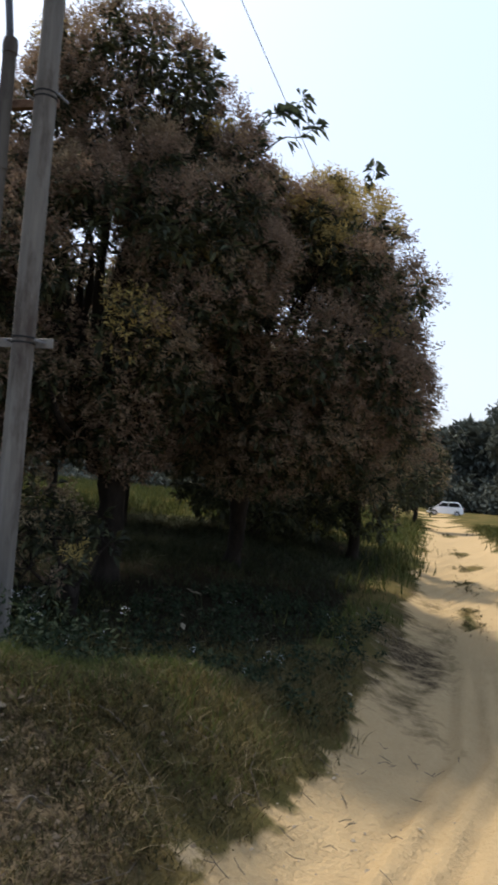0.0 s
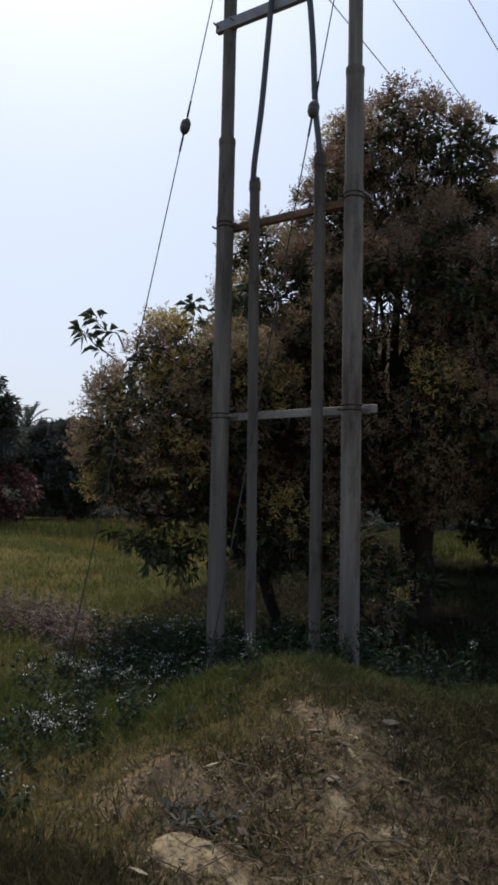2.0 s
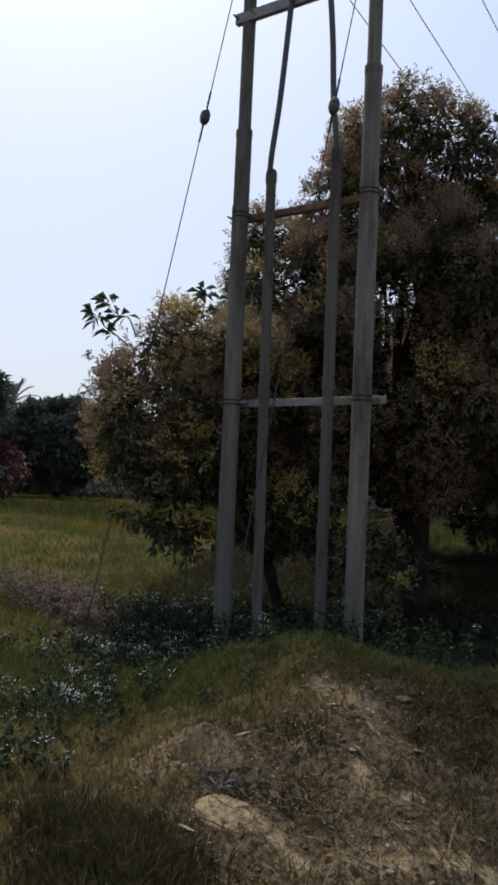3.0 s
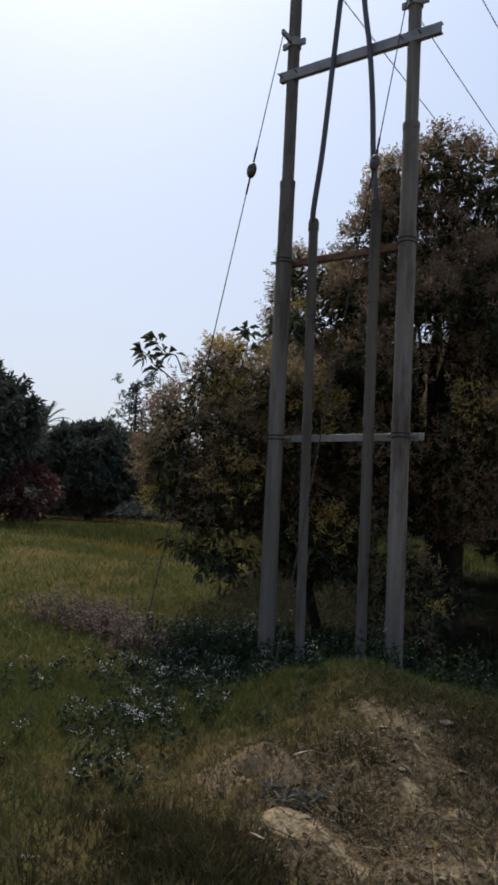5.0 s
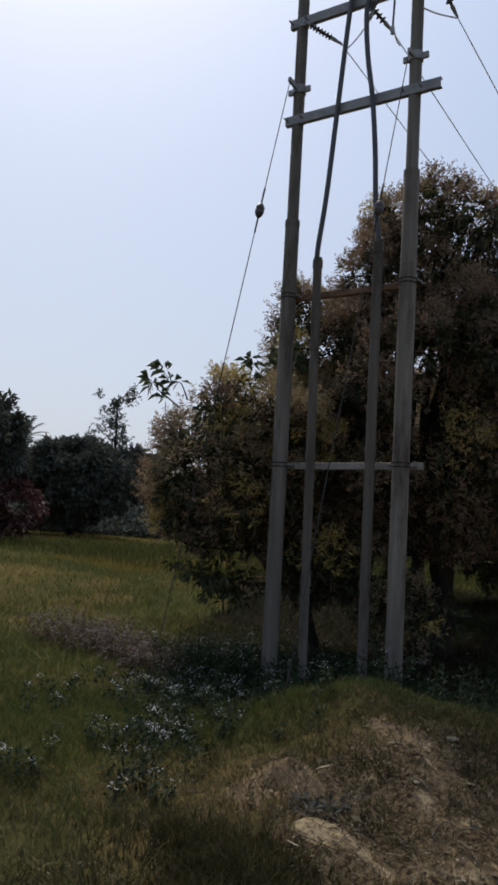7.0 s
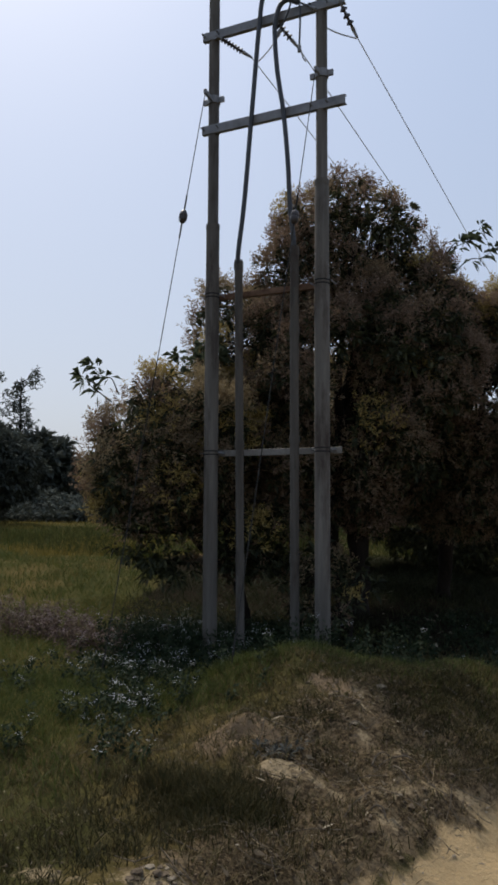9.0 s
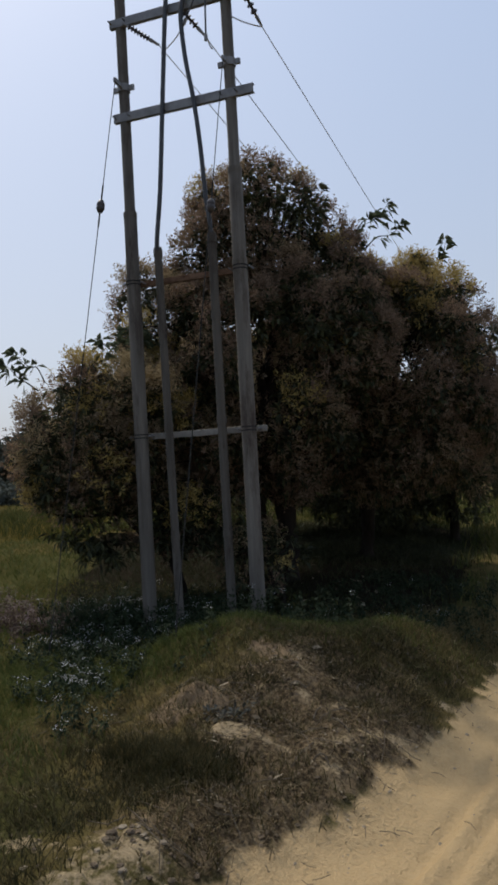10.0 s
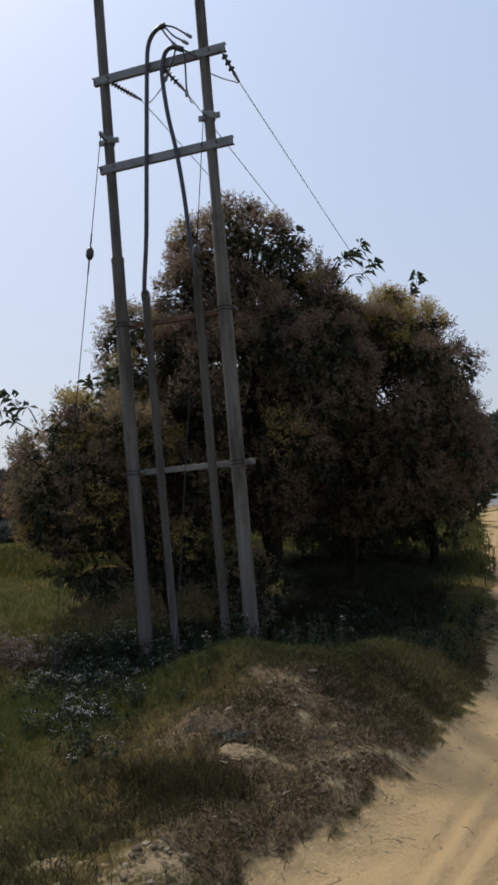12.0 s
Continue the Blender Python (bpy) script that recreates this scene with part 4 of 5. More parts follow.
LEADS = (
    [[(-4.80, 2.40, 7.22), (-4.69, 2.42, 7.16), (-4.565, 2.45, 7.05)], [(-4.81, 2.40, 7.21), (-4.72, 2.42, 7.08), (-4.61, 2.44, 6.984)], [(-4.85, 2.39, 7.20), (-4.79, 2.405, 7.09), (-4.732, 2.416, 7.003)]],
    [[(-4.624, 2.438, 6.89), (-4.605, 2.44, 6.78), (-4.616, 2.44, 6.42)], [(-4.70, 2.42, 6.93), (-4.74, 2.41, 6.80), (-4.826, 2.40, 6.65)], [(-4.624, 2.438, 6.89), (-4.57, 2.448, 6.85), (-4.50, 2.463, 6.80)]],
)
for line, leads in zip(CABLES, LEADS):
    c = tube("cable", smooth_line(line, 7), 0.025, RUBBER, rig, 12, "black armoured power cable bent over at its top")
    tube("boot", smooth_line(line[-2:], 3), 0.032, RUBBER, c, 12)
    for w in leads:
        tube("lead", smooth_line(w, 5), 0.01, RUBBER, c, 8)
        tube("lug", [Vector(w[-1]), Vector(w[-1]) + (Vector(w[-1]) - Vector(w[-2])).normalized() * 0.07], 0.019, STEEL, c, 8)

# strain insulators and the line wires
LINE_WAY = Vector((-0.16, 0.987, 0.0)).normalized()


def disc_points(n, pitch, big, small):
    out = []
    for k in range(n):
        out += [(k * pitch, small), (k * pitch + pitch * 0.35, big), (k * pitch + pitch * 0.55, big * 0.9), (k * pitch + pitch * 0.6, small)]
    return out + [(n * pitch, small)]


def strain_insulator(start, way, discs, pitch, big):
    start, way = Vector(start), Vector(way).normalized()
    prof = disc_points(discs, pitch, big, 0.014)
    ob = tube("insulator", [start + way * (0.07 + t) for t, _ in prof], [r for _, r in prof], GLAZE, rig, 14, "dark glazed strain insulator string")
    tube("shackle", [start, start + way * 0.075], 0.012, STEEL, ob, 8)
    end = start + way * (0.07 + discs * pitch)
    tube("wire_clamp", [end, end + way * 0.12], [0.022, 0.012], STEEL, ob, 8)
    return end + way * 0.11


arm_z = 6.79
pa, pb = on_pole(POLE_A, arm_z), on_pole(POLE_B, arm_z)
across = (pb - pa).normalized()
back = across.cross(Vector((0, 0, 1))).normalized() * 0.09
STARTS = ((pa + across * 0.07 + back, (0.9, 0.75, -0.72), 7, 0.038, 0.033), (pa.lerp(pb, 0.60) + back, (0.42, 0.7, -0.7), 4, 0.05, 0.04), (pb + across * 0.22 + back, (0.12, 0.8, -0.72), 3, 0.07, 0.04))
for start, way, n, pitch, big in STARTS:
    tip = strain_insulator(start, way, n, pitch, big)
    pts = []
    for k in range(25):
        s = (k / 24) ** 1.5
        dist = 150 * s
        pts.append(tip + LINE_WAY * dist + Vector((0, 0, -1.6 * math.sin(math.pi * min(1, dist / 55.0)) if dist < 55 else 0)))
    ob = mesh_object("power_line", *tube_data(pts, 0.0055, 6), WIRE, None, True)
    tagged(ob, "thin bare aluminium overhead wire along the track", "wire", "overhead line wires")
for a, b, dip in (((-5.26, 2.52, 6.46), (-4.86, 2.45, 6.64), 0.03), ((-4.50, 2.62, 6.70), (-4.15, 2.80, 6.50), 0.02), ((-4.61, 2.44, 6.42), (-4.72, 2.72, 6.42), 0.04)):
    m = (Vector(a) + Vector(b)) / 2 - Vector((0, 0, dip))
    tube("jumper", smooth_line([a, m, b], 6), 0.007, WIRE, rig, 6)


def stay_wire(top_pole, z, top, foot, at, label):
    top, foot = Vector(top), Vector(foot)
    root = tagged(new("stay_wire"), label, "stay wire", "pole stays")
    root.location = foot
    tube("wire", [Vector((0, 0, 0)), top - foot], 0.0045, STAY, root, 6)
    mid = foot.lerp(top, at) - foot
    way = (top - foot).normalized()
    tube("anchor_rod", [way * -0.1, way * 0.3], 0.007, STAY, root, 8)
    prof = [(-0.075, 0.014), (-0.06, 0.03), (-0.03, 0.042), (-0.008, 0.044), (0.0, 0.039), (0.008, 0.044), (0.035, 0.04), (0.06, 0.028), (0.075, 0.012)]
    tube("stay_insulator", [mid + way * t for t, _ in prof], [r for _, r in prof], GLAZE, root, 10, "egg-shaped dark stay insulator")
    for s in (-1, 1):
        tube("wire_grip", [mid + way * s * 0.07, mid + way * s * 0.24], 0.0085, STAY, root, 6)
    c = on_pole(top_pole, z)
    k = tube("stay_clamp", [c + Vector((0, 0, -0.04)), c + Vector((0, 0, 0.04))], 0.07, STEEL, rig, 18)
    out = Vector((top.x - c.x, top.y - c.y, 0))
    bar("clamp_lug", c, c + out * 1.05, 0.03, 0.05, STEEL, k, 0.003)
    side = (POLE_B[0] - POLE_A[0]).normalized() * 0.125
    side.z = 0
    bar("clamp_ear", c - side, c + side, 0.03, 0.06, STEEL, k, 0.003)


stay_wire(POLE_A, 6.11, (-5.60, 2.12, 6.08), (-5.80, 0.98, land_z(-5.80, 0.98)), 0.762, "steel stay wire with an insulator, slanting to the grass")
stay_wire(POLE_B, 6.11, (-4.425, 2.44, 6.09), (-4.42, 1.13, land_z(-4.42, 1.13)), 0.712, "steel stay wire with an insulator, slanting to the mound")

# ---- grass, weeds and litter ----


def scatter(r, n, box, keep):
    x, y = r.uniform(box[0], box[1], n), r.uniform(box[2], box[3], n)
    ok = r.uniform(0, 1, n) < keep(x, y)
    return x[ok], y[ok]


def patches(x, y, spots):
    return np.clip(sum(np.exp(-(((x - a) / c) ** 2 + ((y - b) / d) ** 2)) * k for a, b, c, d, k in spots), 0, 1)


def blades(name, x, y, r, height, width, material, label, lean=0.35, per=5, spread=0.05, category="grass"):
    """Tufts of bent two-piece blades."""
    n = len(x) * per
    px, py = np.repeat(x, per) + r.normal(0, spread, n), np.repeat(y, per) + r.normal(0, spread, n)
    base = np.stack([px, py, land(px, py) - 0.01], 1)
    h = (np.repeat(height, per) if isinstance(height, np.ndarray) else height) * r.uniform(0.5, 1.25, n)
    h = h[:, None]
    a = r.uniform(0, 6.283, n)
    side = np.stack([np.cos(a), np.sin(a), np.zeros(n)], 1) * width * r.uniform(0.7, 1.3, (n, 1))
    tilt = np.stack([r.normal(0, lean, n), r.normal(0, lean, n), np.ones(n)], 1)
    mid = base + tilt * h * 0.55
    tip = mid + (tilt * [1.9, 1.9, 0.75]) * h * 0.45
    v = np.stack([base - side, base + side, mid + side * 0.7, mid - side * 0.7, tip], 1).reshape(-1, 3)
    k = np.arange(n)[:, None] * 5
    f = np.concatenate([k + [0, 1, 2], k + [0, 2, 3], k + [3, 2, 4]], 1).reshape(-1, 3)
    return tagged(numpy_mesh(name, v, f, material), label, category, kind="stuff")


g = np.random.default_rng(41)
off_road = lambda x, y: (road_share(x, y) < 0.25) * 1.0


def mound_bare(x, y):
    return np.clip(litter_share(x, y) * 1.1 + bare_share(x, y) * 1.2 - 0.1, 0, 1)


x, y = scatter(g, 48000, (-9.5, -1.9, -2.6, 4.5), lambda x, y: off_road(x, y) * (1 - mound_bare(x, y)) * (1 - 0.8 * tree_shade_share(x, y)) * np.clip(0.75 + 0.5 * wave(x, y, 2.0, 51), 0, 1))
lawn = x + 0.3 * wave(x, y, 1.2, 56) + 0.5 * (y < -0.6) < -4.4
brown = ~lawn & (y + 0.15 * wave(x, y, 2.2, 65) < -0.42) & (x > -3.75 + 0.2 * wave(x, y, 2.5, 67))
for pick, material, label in ((brown, CLUMP, "dark brownish grass at the foot of the mound"), (~lawn & ~brown, GRASS, "short olive and straw verge grass"), (lawn, LAWN, "short green and yellow field grass")):
    blades("verge_grass", x[pick], y[pick], g, 0.065 + 0.035 * (wave(x[pick], y[pick], 1.6, 52) > 0.2), 0.003, material, label, 0.5)
x, y = scatter(g, 9000, (-5.6, -2.1, 1.0, 3.4), lambda x, y: off_road(x, y) * np.exp(-(((x + 3.7) / 0.9) ** 2 + ((y - 2.0) / 0.55) ** 2)))
blades("mound_grass", x, y, g, 0.09, 0.003, GREEN_GRASS, "green grass on the back of the soil mound")
x, y = scatter(g, 9000, (-7.5, -3.8, -1.2, 2.4), lambda x, y: np.clip(1 - mound_bare(x, y), 0, 1) * np.clip(0.5 + wave(x, y, 1.7, 53), 0, 1))
blades("verge_grass", x, y, g, 0.11, 0.0035, GREEN_GRASS, "longer green verge grass among the weeds")
x, y = scatter(g, 5000, (-4.3, -1.8, -2.4, 1.8), lambda x, y: off_road(x, y) * np.clip(litter_share(x, y) - bare_share(x, y) * 1.3, 0.0, 1))
blades("dry_grass", x, y, g, 0.05, 0.0017, STRAW, "flattened dry straw on the soil mound", 1.1, 4, 0.06, "dry grass")
x, y = scatter(g, 2600, (-3.9, -2.7, -1.15, -0.45), lambda x, y: np.exp(-(((x + 3.05) / 0.4) ** 2 + ((y + 0.72) / 0.2) ** 2)))
blades("grass_clump", x, y, g, 0.10, 0.0035, CLUMP, "dense dark olive grass clump on the verge", 0.3, 6, 0.04)
x, y = scatter(g, 5000, (-4.3, -1.8, -2.2, 2.2), lambda x, y: off_road(x, y) * np.clip(0.35 + 0.9 * wave(x, y, 3.2, 63), 0, 1) * np.clip(1 - 1.15 * bare_share(x, y), 0, 1))
blades("mound_grass", x, y, g, 0.06, 0.003, GRASS, "sparse olive tufts on the soil mound", 0.5, 6, 0.03)
TURF_SPOTS = ((-2.55, 0.62, 0.17, 0.12, 1.0), (-2.4, 1.0, 0.25, 0.2, 0.9), (-2.75, 1.15, 0.2, 0.16, 0.8), (-2.62, 1.6, 0.4, 0.3, 0.9), (-2.8, 0.1, 0.14, 0.08, 0.7), (-3.35, 0.45, 0.3, 0.14, 0.9), (-2.5, 0.12, 0.1, 0.08, 0.6), (-3.0, 1.45, 0.3, 0.15, 0.8))
x, y = scatter(g, 7500, (-3.9, -1.9, -0.2, 2.2), lambda x, y: off_road(x, y) * patches(x, y, TURF_SPOTS) * np.clip(0.6 + 0.6 * wave(x, y, 5, 68), 0, 1))
blades("mound_grass", x, y, g, 0.065, 0.003, CLUMP, "dark olive grass patches in the litter of the mound", 0.55, 6, 0.03)
x, y = scatter(g, 700, (-2.75, -1.95, -2.2, 2.6), lambda x, y: (road_share(x, y) < 0.6) * 0.5)
blades("dry_grass", x, y, g, 0.07, 0.003, STRAW, "sparse dry tufts along the track's edge", 0.8, 5, 0.03, "dry grass")
x, y = scatter(g, 44000, (-31, -6.5, -1, 24), lambda x, y: np.clip((-x - 6.3) / 1.5, 0, 1) * (tree_shade_share(x, y) < 0.3) * np.clip(1.25 - np.hypot(x, y) / 34, 0.3, 1) * np.clip(0.85 + 0.4 * wave(x, y, 0.8, 54), 0, 1))
ripe = wave(x, y, 0.45, 58) + 0.35 * wave(x, y, 1.4, 59) > 0.42
for pick, material, label in ((~ripe, CROP, "tall yellow-green field grass"), (ripe, RIPE, "ripening golden patches of field grass")):
    blades("field_grass", x[pick], y[pick], g, 0.15 + 0.05 * wave(x[pick], y[pick], 0.7, 55), 0.006, material, label, 0.55, 5, 0.16)
x, y = scatter(g, 8000, (-24, -4, 8, 36), lambda x, y: off_road(x, y) * 0.8 * (tree_shade_share(x, y) < 0.55))
blades("field_grass", x, y, g, 0.3, 0.011, WILD, "dull green grass of the field beyond the trees", 0.25, 5, 0.2)
x, y = scatter(g, 3000, (0.9, 9, -9, 14), lambda x, y: off_road(x, y) * np.clip(1.1 - (x - 1) / 9, 0, 1))
blades("verge_grass", x, y, g, 0.18, 0.006, GRASS, "rough grass across the track", 0.35, 5, 0.12)
x, y = scatter(g, 2500, (-9, -1, 4, 40), lambda x, y: off_road(x, y) * (1 - 0.85 * tree_shade_share(x, y)) * np.clip(1.2 - np.minimum(np.abs(x - road_left(y)), np.abs(x - road_right(y))) / 0.9, 0, 1))
blades("verge_grass", x, y, g, 0.10, 0.006, GRASS, "olive grass on the banks of the track", 0.4, 6, 0.08)


tuft_x, tuft_y = [], []
for tx, ty, tl in TUFTS:
    n = int(110 * tl + 40)
    dy = g.normal(0, 0.55 * tl, n)
    tuft_x.append(tx - 0.28 * dy + g.normal(0, 0.09, n))
    tuft_y.append(ty + dy)
blades("track_grass", np.concatenate(tuft_x), np.concatenate(tuft_y), g, 0.035, 0.005, GRASS, "low green tufts between the wheel tracks", 0.5, 5, 0.04)


def weeds(name, x, y, r, height, petal, label, bloom=0.26, leaf=None, heads_per=1):
    """Branching weeds: small leaves up the stems and flat flower heads on top."""
    n = len(x)
    base = np.stack([x, y, land(x, y)], 1)
    h = height * r.uniform(0.55, 1.2, (n, 1))
    top = base + np.concatenate([r.normal(0, 0.06, (n, 2)), h], 1)
    k = 16
    t = np.tile(np.linspace(0.15, 0.95, k), n)[:, None]
    c = np.repeat(base, k, 0) * (1 - t) + np.repeat(top, k, 0) * t
    lv, lf = leaves(c, unit(r.normal(0, 1, c.shape) + [0, 0, 0.3]), r, 2, 0.045, 0.02, 0.3)
    leaf_ob = tagged(numpy_mesh(name, lv, lf, leaf or WEED), label, "weeds", kind="stuff")
    heads = np.repeat(top[r.uniform(0, 1, n) < bloom], heads_per, 0)
    heads = heads + r.normal(0, 0.035, heads.shape) * (heads_per > 1)
    stems = np.stack([heads + [0.0015, 0, 0], heads - [0.0015, 0, 0], heads - [0.0015, 0, 0.07], heads + [0.0015, 0, -0.07]], 1).reshape(-1, 3)
    numpy_mesh("flower_stalk", stems, np.arange(len(stems)).reshape(-1, 4), leaf or WEED, leaf_ob)["kind"] = "stuff"
    heads = np.repeat(heads, 7, 0)
    heads = heads + r.normal(0, 1, heads.shape) * [0.014, 0.014, 0.004]
    fv, ff = leaves(heads, np.tile([0, 0, 0.6], (len(heads), 1)), r, 2, 0.012, 0.01, 0.1, 1.0, 0.5)
    tagged(numpy_mesh("florets", fv, ff, petal, leaf_ob), kind="stuff")


x, y = scatter(g, 4200, (-7.2, -3.7, -1.3, 2.4), lambda x, y: (mound_bare(x, y) < 0.3) * np.clip(0.6 + 0.7 * wave(x, y, 3.5, 66), 0.05, 1) * patches(x, y, ((-5.1, 0.05, 0.45, 0.25, 0.6), (-4.9, 0.6, 0.5, 0.3, 0.6), (-5.0, 1.5, 0.5, 0.4, 1.0), (-4.75, 1.0, 0.4, 0.3, 0.7), (-5.7, 1.2, 0.6, 0.5, 0.5), (-4.7, -0.8, 0.2, 0.15, 0.25), (-4.1, -0.45, 0.2, 0.12, 0.2))))
weeds("white_flower_weeds", x, y, g, 0.18, PETAL, "bushy green weeds with tiny white flower heads", 0.45)
x, y = scatter(g, 900, (-6.8, -3.2, 1.5, 3.2), lambda x, y: np.exp(-(((y - 2.1) / 0.35) ** 2)) * 0.5)
weeds("white_flower_weeds", x, y, g, 0.3, PETAL, "dark weeds with white flowers round the pole feet", 0.12)
x, y = scatter(g, 1500, (-10, -6, 0.8, 3.6), lambda x, y: patches(x, y, ((-8.3, 2.15, 0.75, 0.35, 0.9), (-7.2, 1.95, 0.6, 0.25, 0.9), (-6.6, 1.7, 0.35, 0.2, 0.6))))
weeds("mauve_flower_weeds", x, y, g, 0.3, PETAL_MAUVE, "faded pinkish brown weeds at the field's edge", 0.8, DRY_WEED, 2)
# darkened grass over the ground that is coloured as tree shade
x, y = scatter(g, 11000, (-10, -2.4, 2.6, 15), lambda x, y: off_road(x, y) * tree_shade_share(x, y) * np.clip(0.75 + 0.6 * wave(x, y, 1.1, 57), 0.1, 1))
blades("shade_tinted_grass", x, y, g, 0.13, 0.005, SHADE_TINTED_GRASS, "low grass under the trees, tree shade put into its colour", 0.6, 5, 0.09)
x, y = scatter(g, 3800, (-7.5, -1.6, 4.6, 20), lambda x, y: (road_share(x, y) < 0.02) * 0.4 * (1 - 0.9 * tree_shade_share(x, y)) * np.clip(1.15 - np.abs(x - road_left(y) + 0.7) / 0.6, 0, 1))
blades("verge_grass", x, y, g, 0.16, 0.006, GREEN_GRASS, "tall dark green verge grass beside the track", 0.25, 6, 0.07)
x, y = scatter(g, 700, (-7.1, -4.6, 2.0, 3.6), lambda x, y: tree_shade_share(x, y) * 0.8)
weeds("shade_weeds", x, y, g, 0.3, PETAL, "dark weeds in the shade behind the poles", 0.15)
x, y = scatter(g, 900, (-4.6, -2.0, 2.6, 6.5), lambda x, y: off_road(x, y) * 0.3)
weeds("shade_weeds", x, y, g, 0.16, PETAL, "low weeds in the shade of the trees", 0.06)


def litter(name, n, box, size, material, label, seed):
    r = np.random.default_rng(seed)
    x, y = scatter(r, n, box, lambda x, y: (road_share(x, y) < 0.5) * np.clip(litter_share(x, y) + 0.1, 0, 1) * np.clip(0.55 + 0.8 * wave(x, y, 4.0, seed), 0.05, 1))
    c = np.stack([x, y, land(x, y) + 0.012], 1)
    v, f = leaves(c, np.tile([0, 0, 0.2], (len(c), 1)), r, 1, size, size * 0.32, 0.05, 1.0, 0.12)
    tagged(numpy_mesh(name, v, f, material), label, "leaf litter", kind="stuff")


litter("leaf_litter", 6500, (-4.6, -2.0, -2.2, 2.4), 0.03, DEAD_LEAF, "scattered dry fallen mango leaves", 61)
litter("leaf_litter", 190, (-4.4, -2.0, -2.0, 2.2), 0.08, DEAD_LEAF, "curled pale fallen mango leaves", 64)
litter("leaf_litter", 1800, (-7, -2.4, 3.0, 7.0), 0.13, DEAD_LEAF, "dry fallen leaves in the tree shade", 62)


def stalks(name, n, box, keep, length, width, material, label, seed):
    """Thin dry stems lying about at all angles."""
    r = np.random.default_rng(seed)
    x, y = scatter(r, n, box, keep)
    n = len(x)
    a, size = r.uniform(0, 6.283, n), length * r.uniform(0.4, 1.3, n)
    pts = []
    for k in (-0.5, 0.0, 0.5):
        bend = a + k * r.normal(0, 0.5, n)
        px, py = x + np.cos(bend) * size * k, y + np.sin(bend) * size * k
        pts.append(np.stack([px, py, land(px, py) + 0.008 + r.uniform(0, 0.03, n)], 1))
    wide = np.stack([-np.sin(a), np.cos(a), np.zeros(n)], 1) * width
    deep = np.tile([0, 0, width * 1.5], (n, 1))
    v = np.stack([q for p in pts for q in (p - wide, p + wide, p + deep)], 1).reshape(-1, 3)
    k = np.arange(n)[:, None] * 9
    f = np.concatenate([k + np.array([i, j, j + 3, i + 3]) + 3 * m for m in (0, 1) for i, j in ((0, 1), (1, 2), (2, 0))], 1).reshape(-1, 4)
    tagged(numpy_mesh(name, v, f, material), label, "dry stems", kind="stuff")


on_mound = lambda x, y: (road_share(x, y) < 0.4) * np.clip(litter_share(x, y) * 1.2 - 0.6 * bare_share(x, y) + 0.1, 0, 1) * np.clip(0.5 + 0.9 * wave(x, y, 3.3, 88), 0.03, 1)
stalks("dry_stalk_litter", 3600, (-4.6, -1.9, -2.0, 2.2), on_mound, 0.12, 0.0013, STRAW, "tangled dry straw and stems on the mound", 81)
stalks("dry_stalk_litter", 420, (-4.3, -1.9, -1.8, 2.0), on_mound, 0.24, 0.0028, TWIG, "thin grey twigs strewn over the mound", 82)
stalks("dry_stalk_litter", 260, (-2.6, -1.2, -1.4, 3.4), lambda x, y: (road_share(x, y) > 0.3) * np.clip(1.0 - (x - road_left(y)) / 0.8, 0, 1) * 0.6, 0.09, 0.002, TWIG, "bits of dry stem on the track's sandy edge", 83)


def crumbs(name, n, box, keep, low, high, material, label, seed):
    """Small angular lumps of soil."""
    r = np.random.default_rng(seed)
    x, y = scatter(r, n, box, keep)
    n = len(x)
    c = np.stack([x, y, land(x, y)], 1)
    s = low + (high - low) * r.uniform(0, 1, (n, 1)) ** 3
    ring = [np.array([math.cos(q), math.sin(q), 0.0]) for q in (0.2, 1.5, 2.7, 4.0, 5.2)]
    pts = [c + (d + r.normal(0, 0.22, (n, 3)) + [0, 0, 0.1]) * s for d in ring] + [c + (r.normal(0, 0.25, (n, 3)) + [0, 0, 0.75]) * s]
    v = np.stack(pts, 1).reshape(-1, 3)
    k = np.arange(n)[:, None] * 6
    f = np.concatenate([k + [i, (i + 1) % 5, 5] for i in range(5)], 1).reshape(-1, 3)
    tagged(numpy_mesh(name, v, f, material), label, "soil", kind="stuff")


crumbs("soil_crumb_scatter", 9000, (-4.1, -2.6, -0.7, 1.3), lambda x, y: loose_share(x, y) ** 2 * 0.6, 0.003, 0.016, LOOSE, "crumbly reddish soil thrown up on the mound", 84)
crumbs("soil_crumb_scatter", 5000, (-4.2, -1.9, -2.0, 2.2), lambda x, y: (road_share(x, y) < 0.5) * np.clip(litter_share(x, y), 0, 1) * 0.5, 0.004, 0.02, DARK_CLOD, "small dark lumps of soil among the litter", 85)
crumbs("soil_crumb_scatter", 1600, (-2.7, -0.8, -1.6, 3.0), lambda x, y: (road_share(x, y) > 0.3) * np.clip(1.0 - (x - road_left(y)) / 1.0, 0.02, 1) * 0.5, 0.004, 0.016, CLOD, "pale sandy lumps along the track's edge", 86)
x, y = scatter(g, 190, (-3.6, -2.8, -0.4, 0.5), lambda x, y: np.exp(-(((x + 3.07) / 0.12) ** 2 + ((y + 0.1) / 0.07) ** 2)))
weeds("dry_weed", x, y, g, 0.06, PETAL, "grey-green withered weed on the mound", 0.0, GREY_WEED)


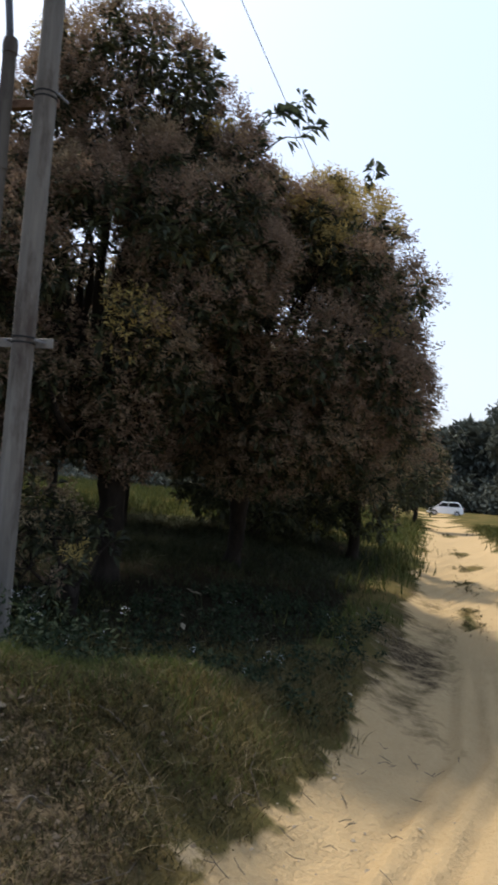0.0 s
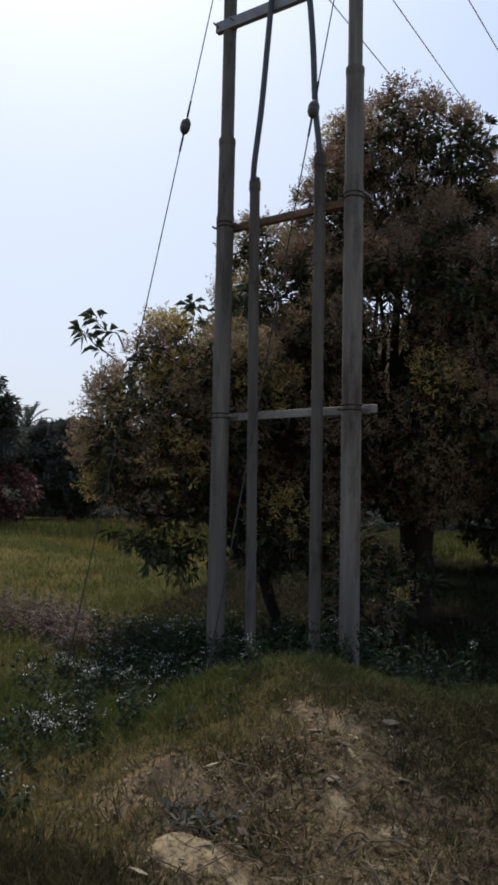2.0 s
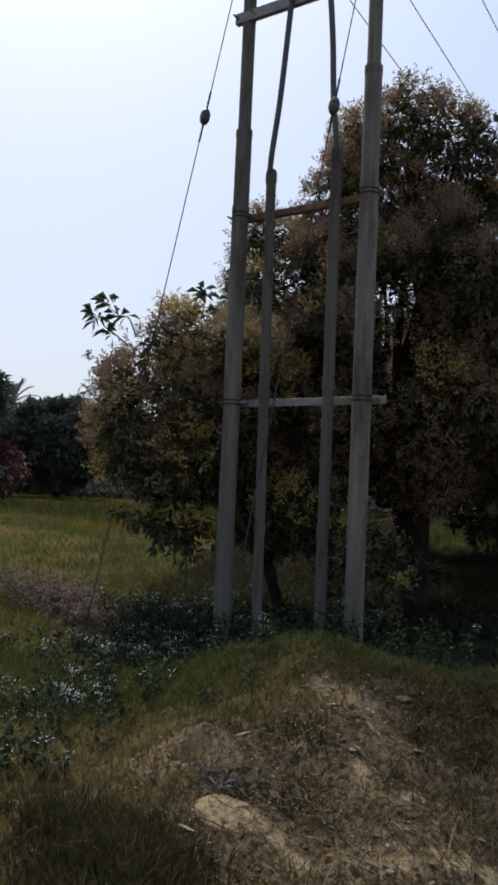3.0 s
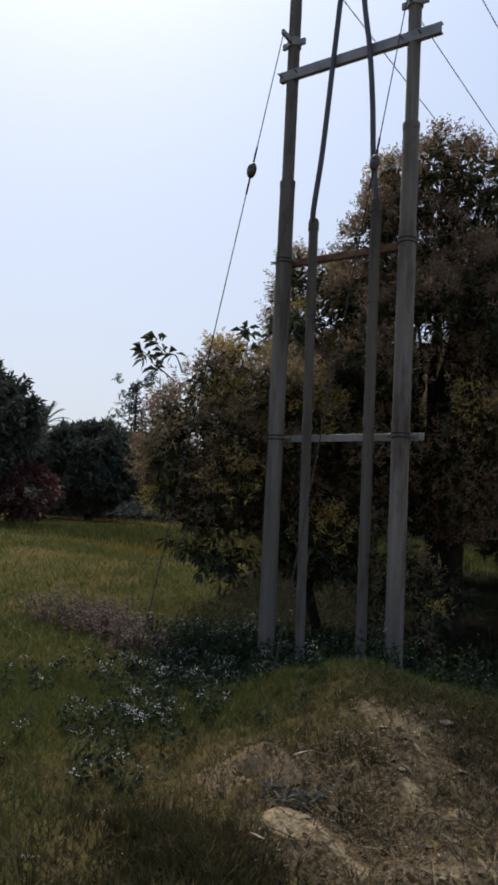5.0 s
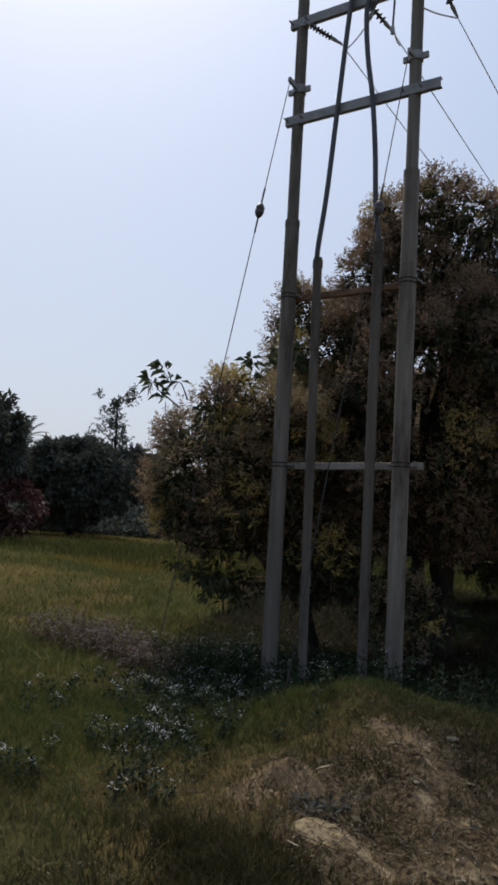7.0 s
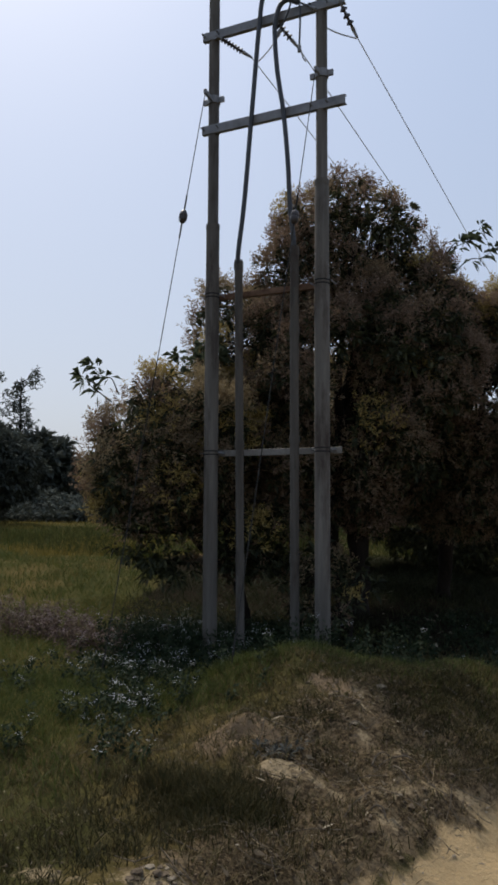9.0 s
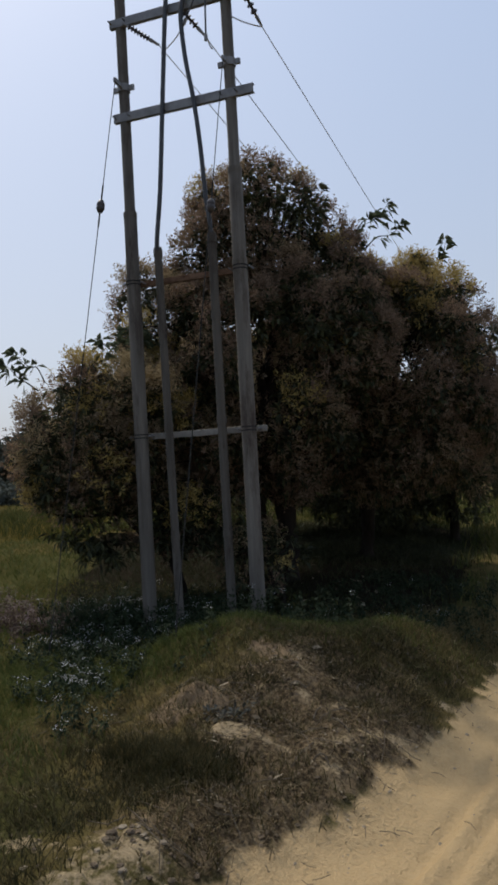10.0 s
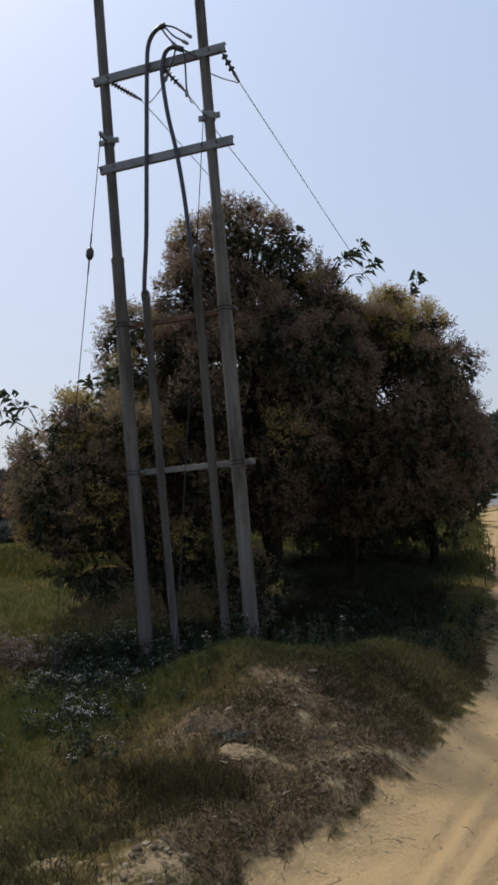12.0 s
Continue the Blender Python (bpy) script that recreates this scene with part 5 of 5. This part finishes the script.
def clod(x, y, size, material, name, label, seed, flat=0.6, group=""):
    bm = bmesh.new()
    bmesh.ops.create_icosphere(bm, subdivisions=2, radius=size)
    for v in bm.verts:
        n = noise.noise(v.co * (1.6 / size) + Vector((seed, 0, 0)))
        n2 = noise.noise(v.co * (4.0 / size) + Vector((0, seed, 0)))
        v.co *= 1 + 0.32 * n + 0.12 * n2
        v.co.z *= flat
    me = bpy.data.meshes.new(name)
    bm.to_mesh(me)
    bm.free()
    me.materials.append(material)
    ob = new(name, me)
    ob.matrix_basis = pose(x, y, land_z(x, y) + size * flat * 0.25, 0, 0, seed * 47 % 360)
    return tagged(ob, label, "stone" if name == "stone" else "clod", group)


cr = np.random.default_rng(71)
for k in range(34):
    cx, cy = cr.normal(-2.66, 0.14), cr.normal(-1.56, 0.11)
    if k % 3 == 0:
        clod(cx, cy, cr.uniform(0.006, 0.022), CLOD, "clod", "small pale dry clod on the bare patch", k, 0.4, "soil clods")
    else:
        clod(cx, cy, cr.uniform(0.006, 0.024), DARK_CLOD, "clod", "small dark clod of soil on the bare patch", k, 0.6, "soil clods")
for k, (cx, cy, s) in enumerate([(-3.71, -0.72, 0.07), (-3.59, -0.6, 0.05), (-3.3, -0.95, 0.05), (-3.14, -0.86, 0.04), (-3.11, 1.19, 0.085), (-3.17, 1.27, 0.04), (-2.95, 0.55, 0.06), (-2.5, 0.55, 0.04), (-3.5, -1.2, 0.05), (-3.0, -1.9, 0.04)]):
    clod(cx, cy, s * 0.55, STONE, "stone", "pale flat stone lying in the dry litter", 40 + k, 0.28, "pale stones")


def twig(x, y, length, turn, seed):
    r = np.random.default_rng(seed)
    pts, p, a = [], Vector((x, y, 0)), radians(turn)
    for k in range(6):
        pts.append((p.x, p.y, land_z(p.x, p.y) + 0.012 + 0.025 * math.sin(k)))
        a += r.normal(0, 0.4)
        p = p + Vector((math.cos(a), math.sin(a), 0)) * length / 5
    ob = mesh_object("twig", *tube_data(smooth_line(pts, 3), [0.0045 * (1 - i / 18) + 0.001 for i in range(16)], 6), TWIG, None, True)
    tagged(ob, "crooked dry twig on the soil mound", "twig", "fallen twigs")


for k, (tx, ty, tl, ta) in enumerate([(-2.62, 0.15, 0.3, 80), (-2.6, 0.35, 0.22, 20), (-2.85, 0.5, 0.2, 140), (-2.35, 0.1, 0.25, 200), (-2.4, -0.3, 0.18, 60), (-2.6, 0.8, 0.22, 80)]):
    twig(tx, ty, tl, ta, 80 + k)

# ---- the car and the shed at the far end of the track ----


def prism(bm_pts, half, bevel):
    """A side outline, swept across the width and bevelled."""
    bm = bmesh.new()
    lo = [bm.verts.new((x, -half, z)) for x, z in bm_pts]
    hi = [bm.verts.new((x, half, z)) for x, z in bm_pts]
    n = len(bm_pts)
    bm.faces.new(lo[::-1])
    bm.faces.new(hi)
    for i in range(n):
        bm.faces.new((lo[i], lo[(i + 1) % n], hi[(i + 1) % n], hi[i]))
    bmesh.ops.recalc_face_normals(bm, faces=bm.faces[:])
    bmesh.ops.bevel(bm, geom=bm.edges[:], offset=bevel, segments=2, affect="EDGES")
    return bm


def hatchback(x, y, turn):
    root = tagged(new("hatchback_car"), "small white hatchback car on the far cross road", "car")
    root.matrix_basis = pose(x, y, land_z(x, y), 0, 0, turn) @ Matrix.Scale(0.92, 4)
    part("body", prism([(-1.75, 0.25), (1.72, 0.25), (1.76, 0.55), (1.70, 0.78), (0.95, 0.92), (-1.72, 0.95), (-1.78, 0.6)], 0.78, 0.05), CAR_PAINT, root)
    part("roof", prism([(1.0, 0.90), (0.35, 1.44), (-1.35, 1.46), (-1.66, 0.93)], 0.68, 0.06), CAR_PAINT, root)
    for s in (-1, 1):
        for pts in ([(0.82, 0.96), (0.33, 1.36), (-0.22, 1.38), (-0.22, 0.96)], [(-0.30, 0.96), (-0.30, 1.38), (-1.2, 1.38), (-1.45, 0.98)]):
            bm = bmesh.new()
            vs = [bm.verts.new((px, s * 0.686, pz)) for px, pz in pts]
            fc = bm.faces.new(vs)
            bmesh.ops.solidify(bm, geom=[fc], thickness=0.02)
            part("side_window", bm, CAR_GLASS, root)
    for px, pz, qx, qz in ((0.99, 0.95, 0.42, 1.40),):
        bm = bmesh.new()
        vs = [bm.verts.new(c) for c in ((px, -0.6, pz), (px, 0.6, pz), (qx, 0.55, qz), (qx, -0.55, qz))]
        fc = bm.faces.new(vs)
        bmesh.ops.solidify(bm, geom=[fc], thickness=-0.03)
        part("windscreen", bm, CAR_GLASS, root)
    for wx in (1.1, -1.15):
        for s in (-1, 1):
            w = tube("wheel", [(wx, s * 0.62, 0.29), (wx, s * 0.79, 0.29)], 0.29, TYRE, root, 20)
            tube("rim", [(wx, s * 0.79, 0.29), (wx, s * 0.80, 0.29)], 0.18, RIM, w, 14)
    for s in (-1, 1):
        bar("headlight", (1.70, s * 0.5, 0.68), (1.76, s * 0.5, 0.68), 0.3, 0.14, LENS, root, 0.02)
        bar("tail_light", (-1.80, s * 0.62, 0.78), (-1.74, s * 0.62, 0.78), 0.16, 0.22, RED_LENS, root, 0.02)
    bar("front_bumper", (1.72, 0, 0.38), (1.82, 0, 0.38), 1.5, 0.2, CAR_PAINT, root, 0.04)
    bar("rear_bumper", (-1.82, 0, 0.42), (-1.74, 0, 0.42), 1.5, 0.2, CAR_PAINT, root, 0.04)


hatchback(-17.5, 74.3, 194)


def shed(x, y):
    z = land_z(x, y)
    root = tagged(new("shed"), "distant low shed with a pale sheet roof", "shed")
    root.matrix_basis = pose(x, y, z) @ Matrix.Scale(0.7, 4)
    for a, b in (((-2, -1.5, 1.3), (2, -1.5, 1.3)), ((-2, 1.5, 1.3), (2, 1.5, 1.3)), ((-1.9, -1.4, 1.3), (-1.9, 1.4, 1.3)), ((1.9, -1.4, 1.3), (1.9, 1.4, 1.3))):
        bar("wall", a, b, 0.2, 2.6, MUD_WALL, root, 0.01)
    part("roof", prism([(-2.4, 2.6), (0, 3.2), (2.4, 2.6), (2.4, 2.68), (0, 3.28), (-2.4, 2.68)], 1.9, 0.01), WHITEWASH, root)


shed(-21.5, 100.0)
